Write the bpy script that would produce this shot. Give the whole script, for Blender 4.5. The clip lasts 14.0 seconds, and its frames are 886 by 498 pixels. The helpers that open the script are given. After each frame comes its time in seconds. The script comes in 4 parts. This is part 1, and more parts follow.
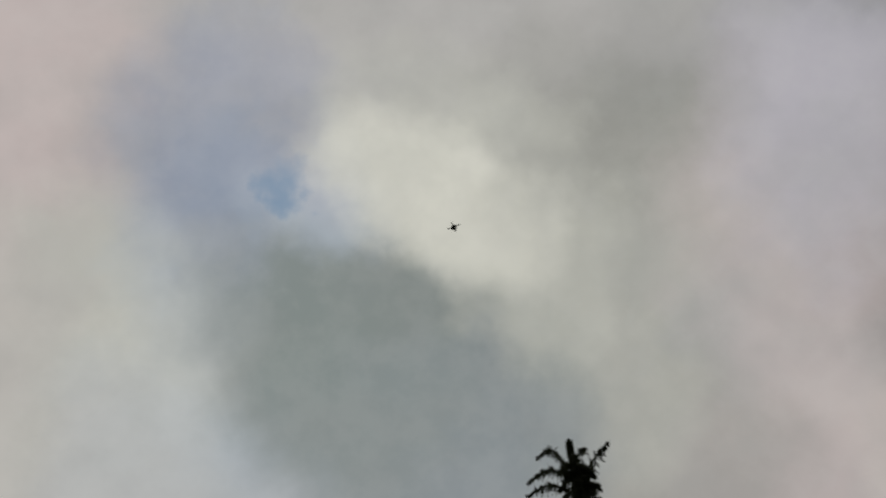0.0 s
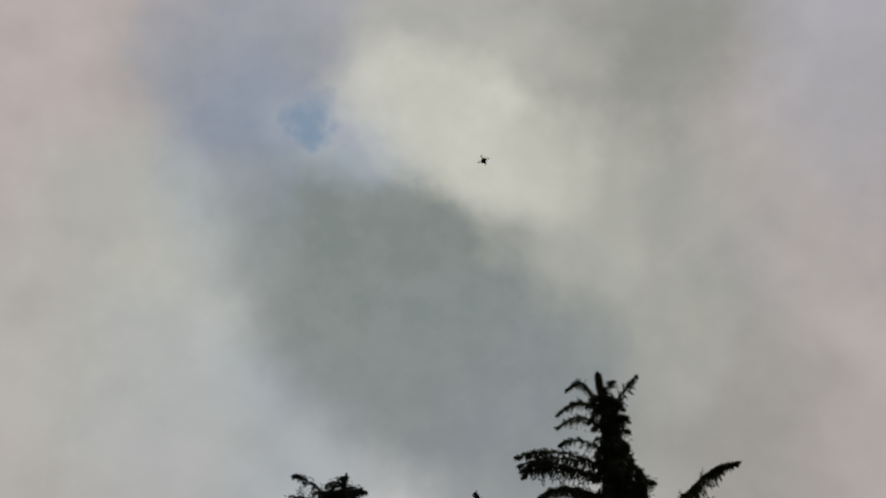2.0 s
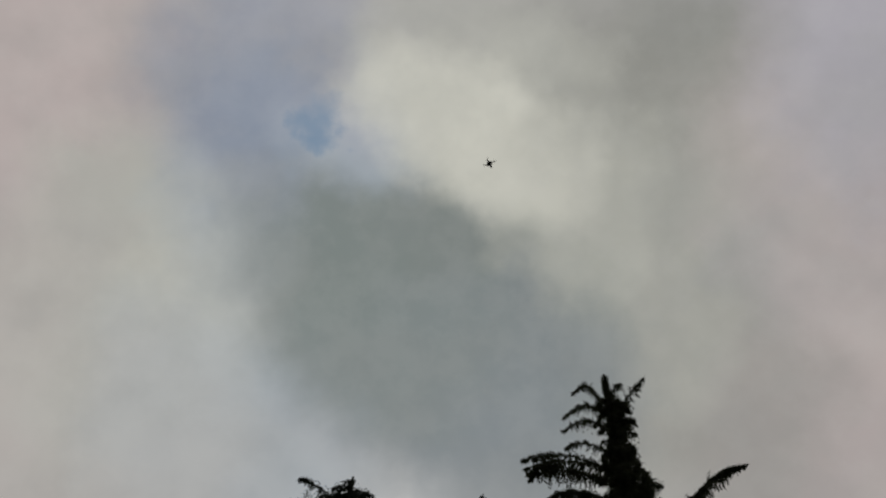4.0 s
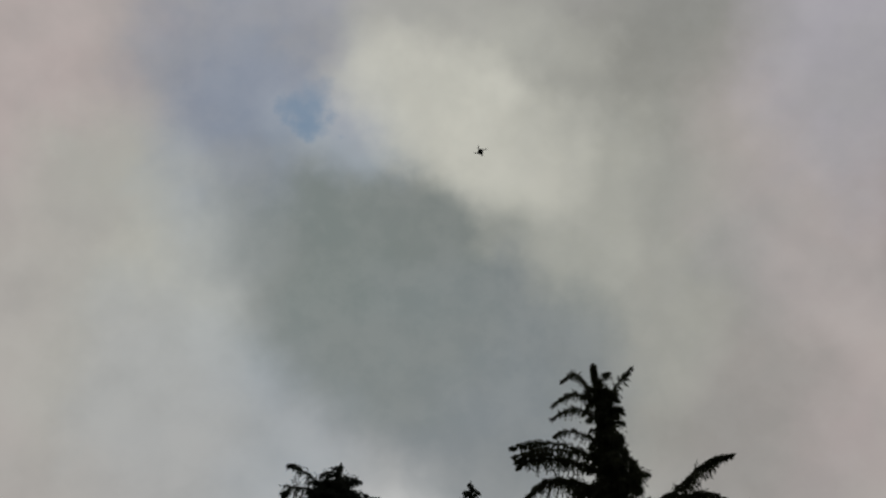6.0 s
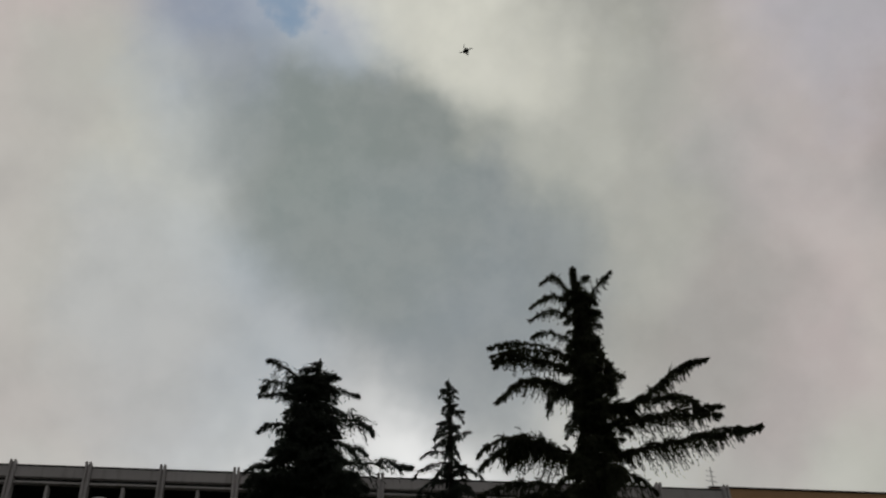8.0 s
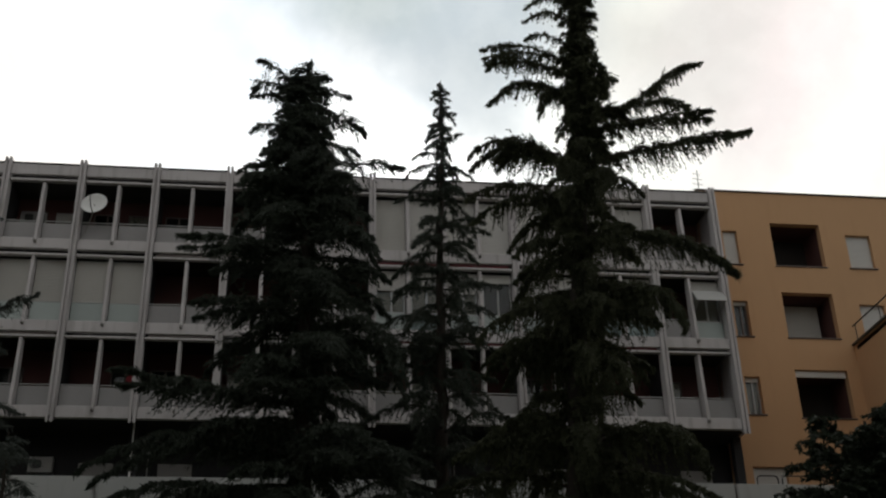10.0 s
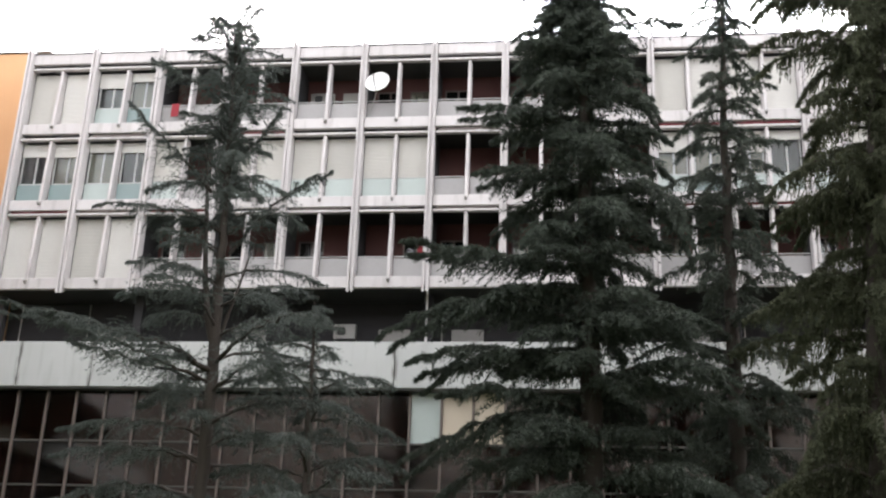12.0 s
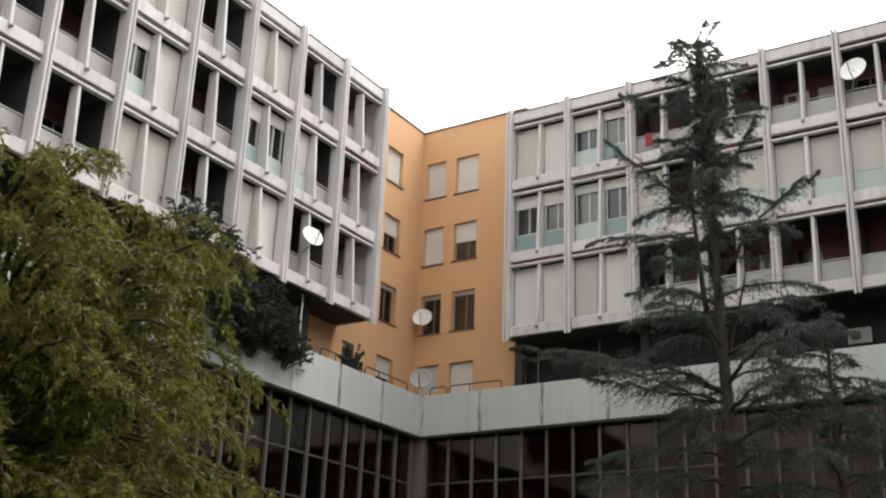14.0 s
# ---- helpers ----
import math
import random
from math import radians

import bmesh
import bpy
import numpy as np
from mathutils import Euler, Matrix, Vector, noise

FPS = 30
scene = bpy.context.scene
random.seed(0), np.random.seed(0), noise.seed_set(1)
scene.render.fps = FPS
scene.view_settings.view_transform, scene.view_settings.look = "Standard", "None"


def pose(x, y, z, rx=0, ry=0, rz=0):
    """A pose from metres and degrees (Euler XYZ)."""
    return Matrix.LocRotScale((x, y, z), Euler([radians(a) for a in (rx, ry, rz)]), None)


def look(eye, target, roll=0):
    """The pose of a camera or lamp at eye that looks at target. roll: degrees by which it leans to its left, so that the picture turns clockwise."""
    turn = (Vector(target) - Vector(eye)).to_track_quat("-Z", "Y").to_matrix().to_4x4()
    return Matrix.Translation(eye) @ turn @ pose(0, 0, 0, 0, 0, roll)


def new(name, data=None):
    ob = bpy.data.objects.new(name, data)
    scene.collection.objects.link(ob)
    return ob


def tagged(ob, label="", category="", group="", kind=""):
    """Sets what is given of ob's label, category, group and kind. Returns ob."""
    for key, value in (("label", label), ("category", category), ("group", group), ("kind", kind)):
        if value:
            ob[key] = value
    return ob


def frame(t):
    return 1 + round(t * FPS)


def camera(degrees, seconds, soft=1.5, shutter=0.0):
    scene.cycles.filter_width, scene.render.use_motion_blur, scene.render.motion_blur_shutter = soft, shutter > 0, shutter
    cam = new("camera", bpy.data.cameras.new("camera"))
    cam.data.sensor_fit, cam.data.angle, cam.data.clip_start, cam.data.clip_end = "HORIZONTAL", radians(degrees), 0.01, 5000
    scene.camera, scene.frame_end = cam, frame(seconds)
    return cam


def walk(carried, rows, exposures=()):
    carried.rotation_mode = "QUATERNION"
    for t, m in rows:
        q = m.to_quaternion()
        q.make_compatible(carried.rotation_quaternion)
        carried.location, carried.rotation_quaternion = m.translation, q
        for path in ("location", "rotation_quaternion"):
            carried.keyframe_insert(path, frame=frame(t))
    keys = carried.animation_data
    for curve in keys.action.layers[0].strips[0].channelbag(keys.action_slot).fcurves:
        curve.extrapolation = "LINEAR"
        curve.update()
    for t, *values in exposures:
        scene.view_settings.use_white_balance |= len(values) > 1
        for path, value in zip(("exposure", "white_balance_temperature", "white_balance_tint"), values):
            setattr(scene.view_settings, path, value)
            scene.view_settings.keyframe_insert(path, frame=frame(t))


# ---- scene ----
EYE = (0.0, 0.0, 1.6)
cam = camera(41.75, 14.0, soft=2.25)


def aim(yaw, pitch, roll):
    """Camera pose at the standing place, from compass angles in degrees."""
    a, e = radians(yaw), radians(pitch)
    way = Vector((math.sin(a) * math.cos(e), math.cos(a) * math.cos(e), math.sin(e)))
    return look(EYE, Vector(EYE) + 30 * way, roll)


TURNS = (
    (0.0, 9.40, 50.58, -5.00), (0.5, 8.44, 49.67, -4.2), (1.0, 7.62, 48.71, -3.2), (1.5, 7.09, 48.04, -2.96),
    (2.0, 6.82, 47.41, -2.98), (2.5, 6.72, 46.86, -3.04), (3.0, 6.65, 46.54, -3.07), (3.2, 6.60, 46.74, -3.02),
    (5.3, 6.47, 47.97, -2.55), (5.5, 6.60, 47.72, -2.55), (6.0, 7.07, 46.95, -2.8), (6.5, 7.43, 46.02, -2.77),
    (7.0, 7.74, 45.18, -2.61), (7.2, 7.84, 45.00, -2.55), (9.3, 8.24, 32.64, -1.71), (9.5, 8.28, 31.18, -1.69),
    (10.0, 7.93, 27.37, -1.58), (10.5, 6.29, 23.76, -0.72), (11.0, 3.40, 21.27, 0.44), (11.5, -1.02, 20.38, 1.50),
    (12.0, -7.14, 20.70, 2.06), (12.5, -14.65, 21.11, 2.86), (13.0, -22.35, 21.07, 2.85), (13.5, -29.24, 20.78, 2.72),
    (14.0, -32.75, 20.93, 2.25),
)
EXPOSURES = (  # seconds, stops, white balance
    (0.0, -1.22, 6500, 10), (3.0, -1.33, 6500, 10), (7.0, -1.42, 6500, 10), (8.2, -1.1, 6500, 10), (9.3, -0.7, 6500, 10), (9.6, -0.52, 6500, 10),
    (10.0, 0.1, 6450, 10), (10.5, 0.7, 6350, 10), (11.0, 1.78, 6280, 13), (11.5, 2.42, 6250, 14), (12.0, 2.92, 6250, 14), (12.5, 2.88, 6350, 12),
    (13.0, 2.45, 6450, 10), (13.5, 2.27, 6480, 10), (14.0, 2.18, 6450, 10),
)
walk(cam, [(t, aim(a, e, r)) for t, a, e, r in TURNS], EXPOSURES)

# ---- sky and sun ----


def srgb(r, g, b, k=1.0):
    f = lambda c: (c / 255 / 12.92 if c < 10.3 else ((c / 255 + 0.055) / 1.055) ** 2.4) * k
    return (f(r), f(g), f(b), 1.0)


def heading(az, el):
    a, e = radians(az), radians(el)
    return (math.sin(a) * math.cos(e), math.cos(a) * math.cos(e), math.sin(e))


CLOUD = {  # tones of the cloud deck
    "white": srgb(212, 211, 199, 2.5), "pale": srgb(184, 184, 175, 2.5), "ring": srgb(180, 180, 170, 2.5), "ash": srgb(170, 168, 165, 2.5),
    "pink": srgb(188, 176, 173, 2.5), "rose": srgb(166, 157, 156, 2.5), "slate": srgb(125, 134, 131, 2.5),
    "steel": srgb(132, 139, 143, 2.5), "olive": srgb(144, 144, 138, 2.5), "haze": srgb(136, 144, 158, 2.5),
    "mist": srgb(168, 177, 184, 2.5), "lilac": srgb(168, 167, 175, 2.5),
}
# cloud banks: azimuth, elevation, radius, tone, amount
WEST_BANK = (
    (-10, 66, 8.0, "ash", 0.7), (-24, 29, 10.0, "pale", 0.7),
    (-26.7, 53.9, 7.2, "pink", 0.9), (-19.0, 39.2, 7.2, "pink", 0.7), (-13.3, 45.8, 4.7, "pale", 0.9), (-13.7, 41.9, 5.6, "pale", 0.85),
    (-21.1, 44.7, 3.1, "rose", 0.4), (-8.1, 49.2, 3.1, "mist", 0.55), (-7.2, 38.0, 4.7, "mist", 0.6), (-15.1, 36.1, 5.0, "ash", 0.5),
    (-2.5, 48.2, 3.1, "steel", 0.5), (-0.5, 41.1, 2.5, "mist", 0.4),
)
EAST_BANK = (
    (12, 68, 9.0, "ash", 0.85), (32, 64, 8.0, "ash", 0.7), (34, 27, 10.0, "pale", 0.75), (22, 31, 7.0, "pale", 0.4),
    (23.8, 49.1, 5.3, "olive", 0.9), (20.0, 53.2, 3.1, "olive", 0.6), (19.4, 56.6, 3.3, "olive", 0.5), (24.4, 43.6, 5.3, "pale", 0.5),
    (32.1, 44.0, 3.3, "steel", 0.55), (36.2, 48.8, 4.7, "pink", 0.75), (39.3, 51.9, 4.2, "lilac", 0.8), (30.6, 37.4, 4.7, "pink", 0.7),
    (25.8, 35.3, 3.9, "rose", 0.7), (21.1, 39.5, 4.2, "olive", 0.6), (18.9, 42.1, 3.1, "pale", 0.35),
)
MIDDLE_BANK = (
    (1.2, 46.9, 4.7, "slate", 0.5), (6.7, 44.3, 5.3, "slate", 0.75), (8.2, 39.3, 4.7, "steel", 0.75), (3.9, 41.9, 3.3, "slate", 0.5),
    (9.3, 36.5, 3.3, "steel", 0.5), (-7.6, 55.0, 4.2, "haze", 0.95), (0.6, 53.3, 2.5, "mist", 0.7), (-3.6, 56.9, 3.3, "lilac", 0.4),
)
THIN_CLOUD = (
    (7.9, 56.5, 3.1, "pale", 0.6), (16.0, 55.1, 2.5, "pale", 0.6), (18.3, 49.5, 1.9, "ring", 0.6), (15.2, 47.5, 2.2, "ring", 0.6),
    (2.9, 55.8, 1.9, "white", 0.22), (5.8, 54.4, 2.4, "white", 0.5), (9.3, 52.8, 2.5, "white", 0.6), (12.7, 51.2, 2.2, "white", 0.5),
)


def build_sky():
    world = bpy.data.worlds.new("overcast_sky")
    scene.world = world
    world.use_nodes = True
    nt = world.node_tree
    nodes, links = nt.nodes, nt.links
    nodes.clear()
    out, back = nodes.new("ShaderNodeOutputWorld"), nodes.new("ShaderNodeBackground")
    geo = nodes.new("ShaderNodeTexCoord")

    def noise(scale, detail, rough):
        n = nodes.new("ShaderNodeTexNoise")
        n.inputs["Scale"].default_value, n.inputs["Detail"].default_value, n.inputs["Roughness"].default_value = scale, detail, rough
        links.new(geo.outputs["Generated"], n.inputs["Vector"])
        return n

    def mix(fac, a, b):
        m = nodes.new("ShaderNodeMix")
        m.data_type = "RGBA"
        for value, socket in ((fac, m.inputs[0]), (a, m.inputs[6]), (b, m.inputs[7])):
            if isinstance(value, (tuple, float, int)):
                socket.default_value = value
            else:
                links.new(value, socket)
        return m.outputs[2]

    def span(value, lo, hi, to_lo, to_hi):
        r = nodes.new("ShaderNodeMapRange")
        r.interpolation_type = "SMOOTHSTEP"
        for n, v in zip(("From Min", "From Max", "To Min", "To Max"), (lo, hi, to_lo, to_hi)):
            r.inputs[n].default_value = v
        links.new(value, r.inputs["Value"])
        return r.outputs["Result"]

    # wind-torn edges: the direction is shaken by two noises
    warp, fine = noise(6.5, 4, 0.5), noise(20, 4, 0.55)
    shake = nodes.new("ShaderNodeVectorMath")
    shake.operation = "MULTIPLY_ADD"
    links.new(warp.outputs["Color"], shake.inputs[0])
    shake.inputs[1].default_value, shake.inputs[2].default_value = (0.16,) * 3, (-0.1,) * 3
    shake2 = nodes.new("ShaderNodeVectorMath")
    shake2.operation = "MULTIPLY_ADD"
    links.new(fine.outputs["Color"], shake2.inputs[0])
    shake2.inputs[1].default_value = (0.04,) * 3
    links.new(shake.outputs[0], shake2.inputs[2])
    add = nodes.new("ShaderNodeVectorMath")
    links.new(geo.outputs["Generated"], add.inputs[0])
    links.new(shake2.outputs[0], add.inputs[1])
    unit = nodes.new("ShaderNodeVectorMath")
    unit.operation = "NORMALIZE"
    links.new(add.outputs[0], unit.inputs[0])

    sky = nodes.new("ShaderNodeTexSky")
    sky.sky_type, sky.sun_disc = "NISHITA", False
    sky.sun_elevation, sky.sun_rotation = radians(55), radians(60)
    dim = nodes.new("ShaderNodeVectorMath")
    dim.operation = "MULTIPLY"
    dim.inputs[1].default_value = (0.2, 0.24, 0.22)
    links.new(sky.outputs["Color"], dim.inputs[0])

    deck = noise(3.2, 5, 0.55)
    colour = mix(span(deck.outputs["Fac"], 0.32, 0.68, 0, 1), srgb(124, 124, 123, 1.4), srgb(154, 153, 150, 1.4))

    level = nodes.new("ShaderNodeVectorMath")
    links.new(geo.outputs["Generated"], level.inputs[0])
    level.inputs[1].default_value = (-0.045,) * 3
    calm = nodes.new("ShaderNodeVectorMath")
    calm.operation = "MULTIPLY_ADD"
    links.new(fine.outputs["Color"], calm.inputs[0])
    calm.inputs[1].default_value = (0.09,) * 3
    links.new(level.outputs[0], calm.inputs[2])
    still = nodes.new("ShaderNodeVectorMath")
    still.operation = "NORMALIZE"
    links.new(calm.outputs[0], still.inputs[0])

    def spot(az, el, radius, torn=True):
        d = nodes.new("ShaderNodeVectorMath")
        d.operation = "DOT_PRODUCT"
        links.new((unit if torn else still).outputs[0], d.inputs[0])
        d.inputs[1].default_value = heading(az, el)
        return span(d.outputs["Value"], math.cos(radians(radius * 1.9)), math.cos(radians(radius * 0.05)), 0, 1)

    # thinner, brighter cloud low in the north
    colour = mix(spot(4, 8, 18.2), colour, srgb(212, 213, 212, 4.2))
    for az, el, radius, tone, amount in WEST_BANK + EAST_BANK + MIDDLE_BANK + THIN_CLOUD:
        f = nodes.new("ShaderNodeMath")
        f.operation = "MULTIPLY"
        links.new(spot(az, el, radius), f.inputs[0])
        f.inputs[1].default_value = amount
        colour = mix(f.outputs[0], colour, CLOUD[tone])
    wisps = noise(30, 4, 0.6)
    colour = mix(span(wisps.outputs["Fac"], 0.35, 0.65, 0.0, 0.07), colour, srgb(200, 200, 196, 2.5))
    billow = noise(9, 5, 0.55)
    colour = mix(span(billow.outputs["Fac"], 0.38, 0.66, 0.0, 0.24), colour, srgb(135, 137, 135, 2.5))
    # the gap through which blue sky shows
    for az, el, radius, amount in ((-3.6, 53.1, 0.75, 0.42), (-3.1, 53.6, 0.75, 0.3), (-2.3, 54.4, 0.75, 0.34), (-4.1, 52.7, 0.60, 0.34), (-7.5, 54.5, 1.90, 0.22)):
        gap = nodes.new("ShaderNodeMath")
        gap.operation = "MULTIPLY"
        links.new(spot(az, el, radius, False), gap.inputs[0])
        gap.inputs[1].default_value = amount
        colour = mix(gap.outputs[0], colour, dim.outputs[0])
    links.new(colour, back.inputs["Color"])
    back.inputs["Strength"].default_value = 1.0
    links.new(back.outputs[0], out.inputs["Surface"])


build_sky()
sun = new("sun", bpy.data.lights.new("sun", "SUN"))
sun.data.energy, sun.data.angle, sun.data.color = 0.5, radians(30), (1.0, 0.97, 0.92)
sun.matrix_world = look((0, 0, 80), Vector((0, 0, 80)) - Vector(heading(60, 55)) * 10)

# ---- materials ----


def material(name, colour, rough=0.7, vary=0.25, grain=40.0, patch=1.3, bump=0.15, stain=None, streak=0.0, metal=0.0, island=False, spec=0.5, translucent=0.0, edge=0.0):
    """Procedural surface: colour varied by fine grain, by broad patches and piece by piece; streak adds rain marks."""
    m = bpy.data.materials.new(name)
    m.use_nodes = True
    nt = m.node_tree
    nodes, links = nt.nodes, nt.links
    bsdf = nodes["Principled BSDF"]
    geo, info = nodes.new("ShaderNodeNewGeometry"), nodes.new("ShaderNodeObjectInfo")

    def noise(scale, stretch=None, detail=4):
        n = nodes.new("ShaderNodeTexNoise")
        n.inputs["Scale"].default_value, n.inputs["Detail"].default_value = scale, detail
        vec = geo.outputs["Position"]
        if stretch:
            v = nodes.new("ShaderNodeVectorMath")
            v.operation = "MULTIPLY"
            v.inputs[1].default_value = stretch
            links.new(vec, v.inputs[0])
            vec = v.outputs[0]
        links.new(vec, n.inputs["Vector"])
        return n.outputs["Fac"]

    def math_node(op, a, b):
        n = nodes.new("ShaderNodeMath")
        n.operation = op
        for v, s in ((a, n.inputs[0]), (b, n.inputs[1])):
            if isinstance(v, (int, float)):
                s.default_value = v
            else:
                links.new(v, s)
        return n.outputs[0]

    piece = geo.outputs["Random Per Island"] if island else info.outputs["Random"]
    fine, broad = noise(grain), noise(patch)
    tone = math_node("ADD", math_node("MULTIPLY", fine, vary * 0.7), math_node("MULTIPLY", broad, vary * 1.3))
    tone = math_node("ADD", tone, math_node("MULTIPLY", piece, vary * (0.4 if island else 0.8)))
    tone = math_node("ADD", tone, 1.0 - vary * (1.2 if island else 1.4))
    scale = nodes.new("ShaderNodeVectorMath")
    scale.operation = "SCALE"
    scale.inputs[0].default_value = colour[:3]
    links.new(tone, scale.inputs["Scale"])
    result = scale.outputs[0]
    if stain:
        ramp = nodes.new("ShaderNodeMapRange")
        ramp.inputs["From Min"].default_value, ramp.inputs["From Max"].default_value = 0.52, 0.72
        ramp.inputs["To Max"].default_value = streak
        links.new(noise(1.0, (3.6, 3.6, 0.5), 5), ramp.inputs["Value"])
        mx = nodes.new("ShaderNodeMix")
        mx.data_type = "RGBA"
        links.new(ramp.outputs[0], mx.inputs[0])
        links.new(result, mx.inputs[6])
        mx.inputs[7].default_value = (*stain, 1)
        result = mx.outputs[2]
    if edge:  # dark drips beside the joints of a panel this wide
        pos, cut, wide = nodes.new("ShaderNodeTexCoord"), nodes.new("ShaderNodeSeparateXYZ"), nodes.new("ShaderNodeMapRange")
        links.new(pos.outputs["Object"], cut.inputs[0])
        wide.inputs["From Min"].default_value, wide.inputs["From Max"].default_value = edge / 2 - 0.13, edge / 2
        links.new(math_node("ABSOLUTE", cut.outputs["X"], 0.0), wide.inputs["Value"])
        rough_edge = nodes.new("ShaderNodeMapRange")
        rough_edge.inputs["From Min"].default_value, rough_edge.inputs["From Max"].default_value = 0.42, 0.62
        links.new(noise(1.0, (9.0, 9.0, 1.6), 5), rough_edge.inputs["Value"])
        mx = nodes.new("ShaderNodeMix")
        mx.data_type = "RGBA"
        links.new(math_node("MULTIPLY", wide.outputs[0], rough_edge.outputs[0]), mx.inputs[0])
        links.new(result, mx.inputs[6])
        mx.inputs[7].default_value = (0.10, 0.09, 0.08, 1)
        result = mx.outputs[2]
    links.new(result, bsdf.inputs["Base Color"])
    bsdf.inputs["Roughness"].default_value, bsdf.inputs["Metallic"].default_value = rough, metal
    bsdf.inputs["Specular IOR Level"].default_value = spec
    if bump:
        b = nodes.new("ShaderNodeBump")
        b.inputs["Strength"].default_value, b.inputs["Distance"].default_value = bump, 0.02
        links.new(fine, b.inputs["Height"])
        links.new(b.outputs[0], bsdf.inputs["Normal"])
    if translucent:
        tr, ms = nodes.new("ShaderNodeBsdfTranslucent"), nodes.new("ShaderNodeMixShader")
        links.new(result, tr.inputs["Color"])
        ms.inputs[0].default_value = translucent
        links.new(bsdf.outputs[0], ms.inputs[1])
        links.new(tr.outputs[0], ms.inputs[2])
        links.new(ms.outputs[0], nodes["Material Output"].inputs["Surface"])
    return m


def glass(name, tint, rough=0.03, ior=1.5):
    """Tinted pane: clear film under a mirror coat."""
    m = bpy.data.materials.new(name)
    m.use_nodes = True
    nodes, links = m.node_tree.nodes, m.node_tree.links
    nodes.remove(nodes["Principled BSDF"])
    clear, coat, ms, fr = (nodes.new("ShaderNode" + n) for n in ("BsdfTransparent", "BsdfGlossy", "MixShader", "Fresnel"))
    clear.inputs[0].default_value, coat.inputs["Roughness"].default_value, fr.inputs["IOR"].default_value = (*tint, 1), rough, ior
    links.new(fr.outputs[0], ms.inputs[0])
    links.new(clear.outputs[0], ms.inputs[1])
    links.new(coat.outputs[0], ms.inputs[2])
    links.new(ms.outputs[0], nodes["Material Output"].inputs["Surface"])
    return m


CONCRETE = material("weathered_white_concrete", (0.56, 0.53, 0.535), 0.85, 0.18, 30, 0.9, 0.3, (0.24, 0.22, 0.21), 0.42)
BAND = material("painted_concrete_band", (0.44, 0.45, 0.445), 0.8, 0.12, 25, 0.7, 0.2, (0.25, 0.24, 0.23), 0.22, edge=2.625)
# near-black so that undersides carry the shade of the overhang in their colour
SOFFIT_SHADE = material("shade_toned_soffit", (0.04, 0.039, 0.04), 0.9, 0.2)
OCHRE = material("ochre_plaster", (0.585, 0.35, 0.19), 0.9, 0.07, 60, 0.5, 0.25, (0.5, 0.29, 0.15), 0.2)
LOGGIA = material("maroon_loggia_wall", (0.105, 0.045, 0.042), 0.9, 0.3, 20, 0.5)
# shade of recesses and of the overhang, put into the base colour
RECESS_SHADE = material("shade_toned_plaster", (0.034, 0.033, 0.036), 0.9, 0.25, 20, 0.6)
SHUTTER = material("white_roller_shutter", (0.58, 0.565, 0.54), 0.6, 0.14, 20, 0.8, 0.1)
BEIGE = material("beige_roller_shutter", (0.48, 0.465, 0.435), 0.6, 0.14, 20, 0.8, 0.1)
PANEL = material("grey_frosted_panel", (0.30, 0.29, 0.29), 0.35, 0.22, 15, 0.8, 0.0)
MINT = material("mint_frosted_panel", (0.40, 0.455, 0.44), 0.3, 0.12, 15, 0.8, 0.0)
TEAL = material("teal_frosted_panel", (0.22, 0.29, 0.29), 0.3, 0.15, 15, 0.8, 0.0)
METAL = material("grey_painted_metal", (0.30, 0.29, 0.28), 0.45, 0.15, 30, 1, 0.05)
BRONZE = material("brown_anodised_frame", (0.13, 0.10, 0.09), 0.45, 0.2, 30, 1, 0.05)
DARK = material("black_iron", (0.02, 0.02, 0.02), 0.5, 0.2)
WHITE = material("white_enamel", (0.72, 0.72, 0.71), 0.4, 0.08, 10, 1, 0.02)
ALU = material("white_window_frame", (0.46, 0.46, 0.455), 0.5, 0.1)
CURTAIN = material("brown_curtain", (0.17, 0.075, 0.062), 0.95, 0.4, 12, 0.6)
# near-black colour that stands for the darkness of rooms without light
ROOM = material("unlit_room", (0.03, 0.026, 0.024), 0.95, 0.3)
BLIND = material("cream_blind", (0.52, 0.45, 0.36), 0.8, 0.1)
PANE = glass("clear_pane", (0.75, 0.78, 0.78))
SMOKED = glass("smoked_pane", (0.42, 0.33, 0.29), 0.06, 1.7)
BARK = material("cedar_bark", (0.040, 0.032, 0.027), 0.95, 0.5, 25, 2, 0.8)
CEDAR = material("dark_cedar_needles", (0.052, 0.064, 0.050), 0.7, 0.9, 4, 0.9, 0.0, island=True, spec=0.25, translucent=0.3)
SPRUCE = material("blue_green_needles", (0.072, 0.084, 0.076), 0.7, 0.6, 4, 1.0, 0.0, island=True, spec=0.25, translucent=0.3)
WILLOW = material("yellow_green_leaves", (0.136, 0.140, 0.027), 0.6, 0.6, 5, 0.7, 0.0, island=True, spec=0.3, translucent=0.35)
SHRUB = material("dark_evergreen_leaves", (0.030, 0.040, 0.026), 0.6, 0.5, 6, 0.7, 0.0, island=True, spec=0.3, translucent=0.2)
GRASS = material("lawn", (0.06, 0.085, 0.03), 0.95, 0.4, 30, 0.3, 0.5)
CANVAS = material("grey_white_canvas", (0.42, 0.42, 0.41), 0.9, 0.15)
MAROON = material("dark_red_canvas", (0.13, 0.022, 0.028), 0.9, 0.2)
OLIVE = material("olive_cedar_needles", (0.060, 0.067, 0.038), 0.7, 0.9, 4, 0.9, 0.0, island=True, spec=0.25, translucent=0.3)
RED = material("red_cloth", (0.24, 0.025, 0.035), 0.9, 0.2)
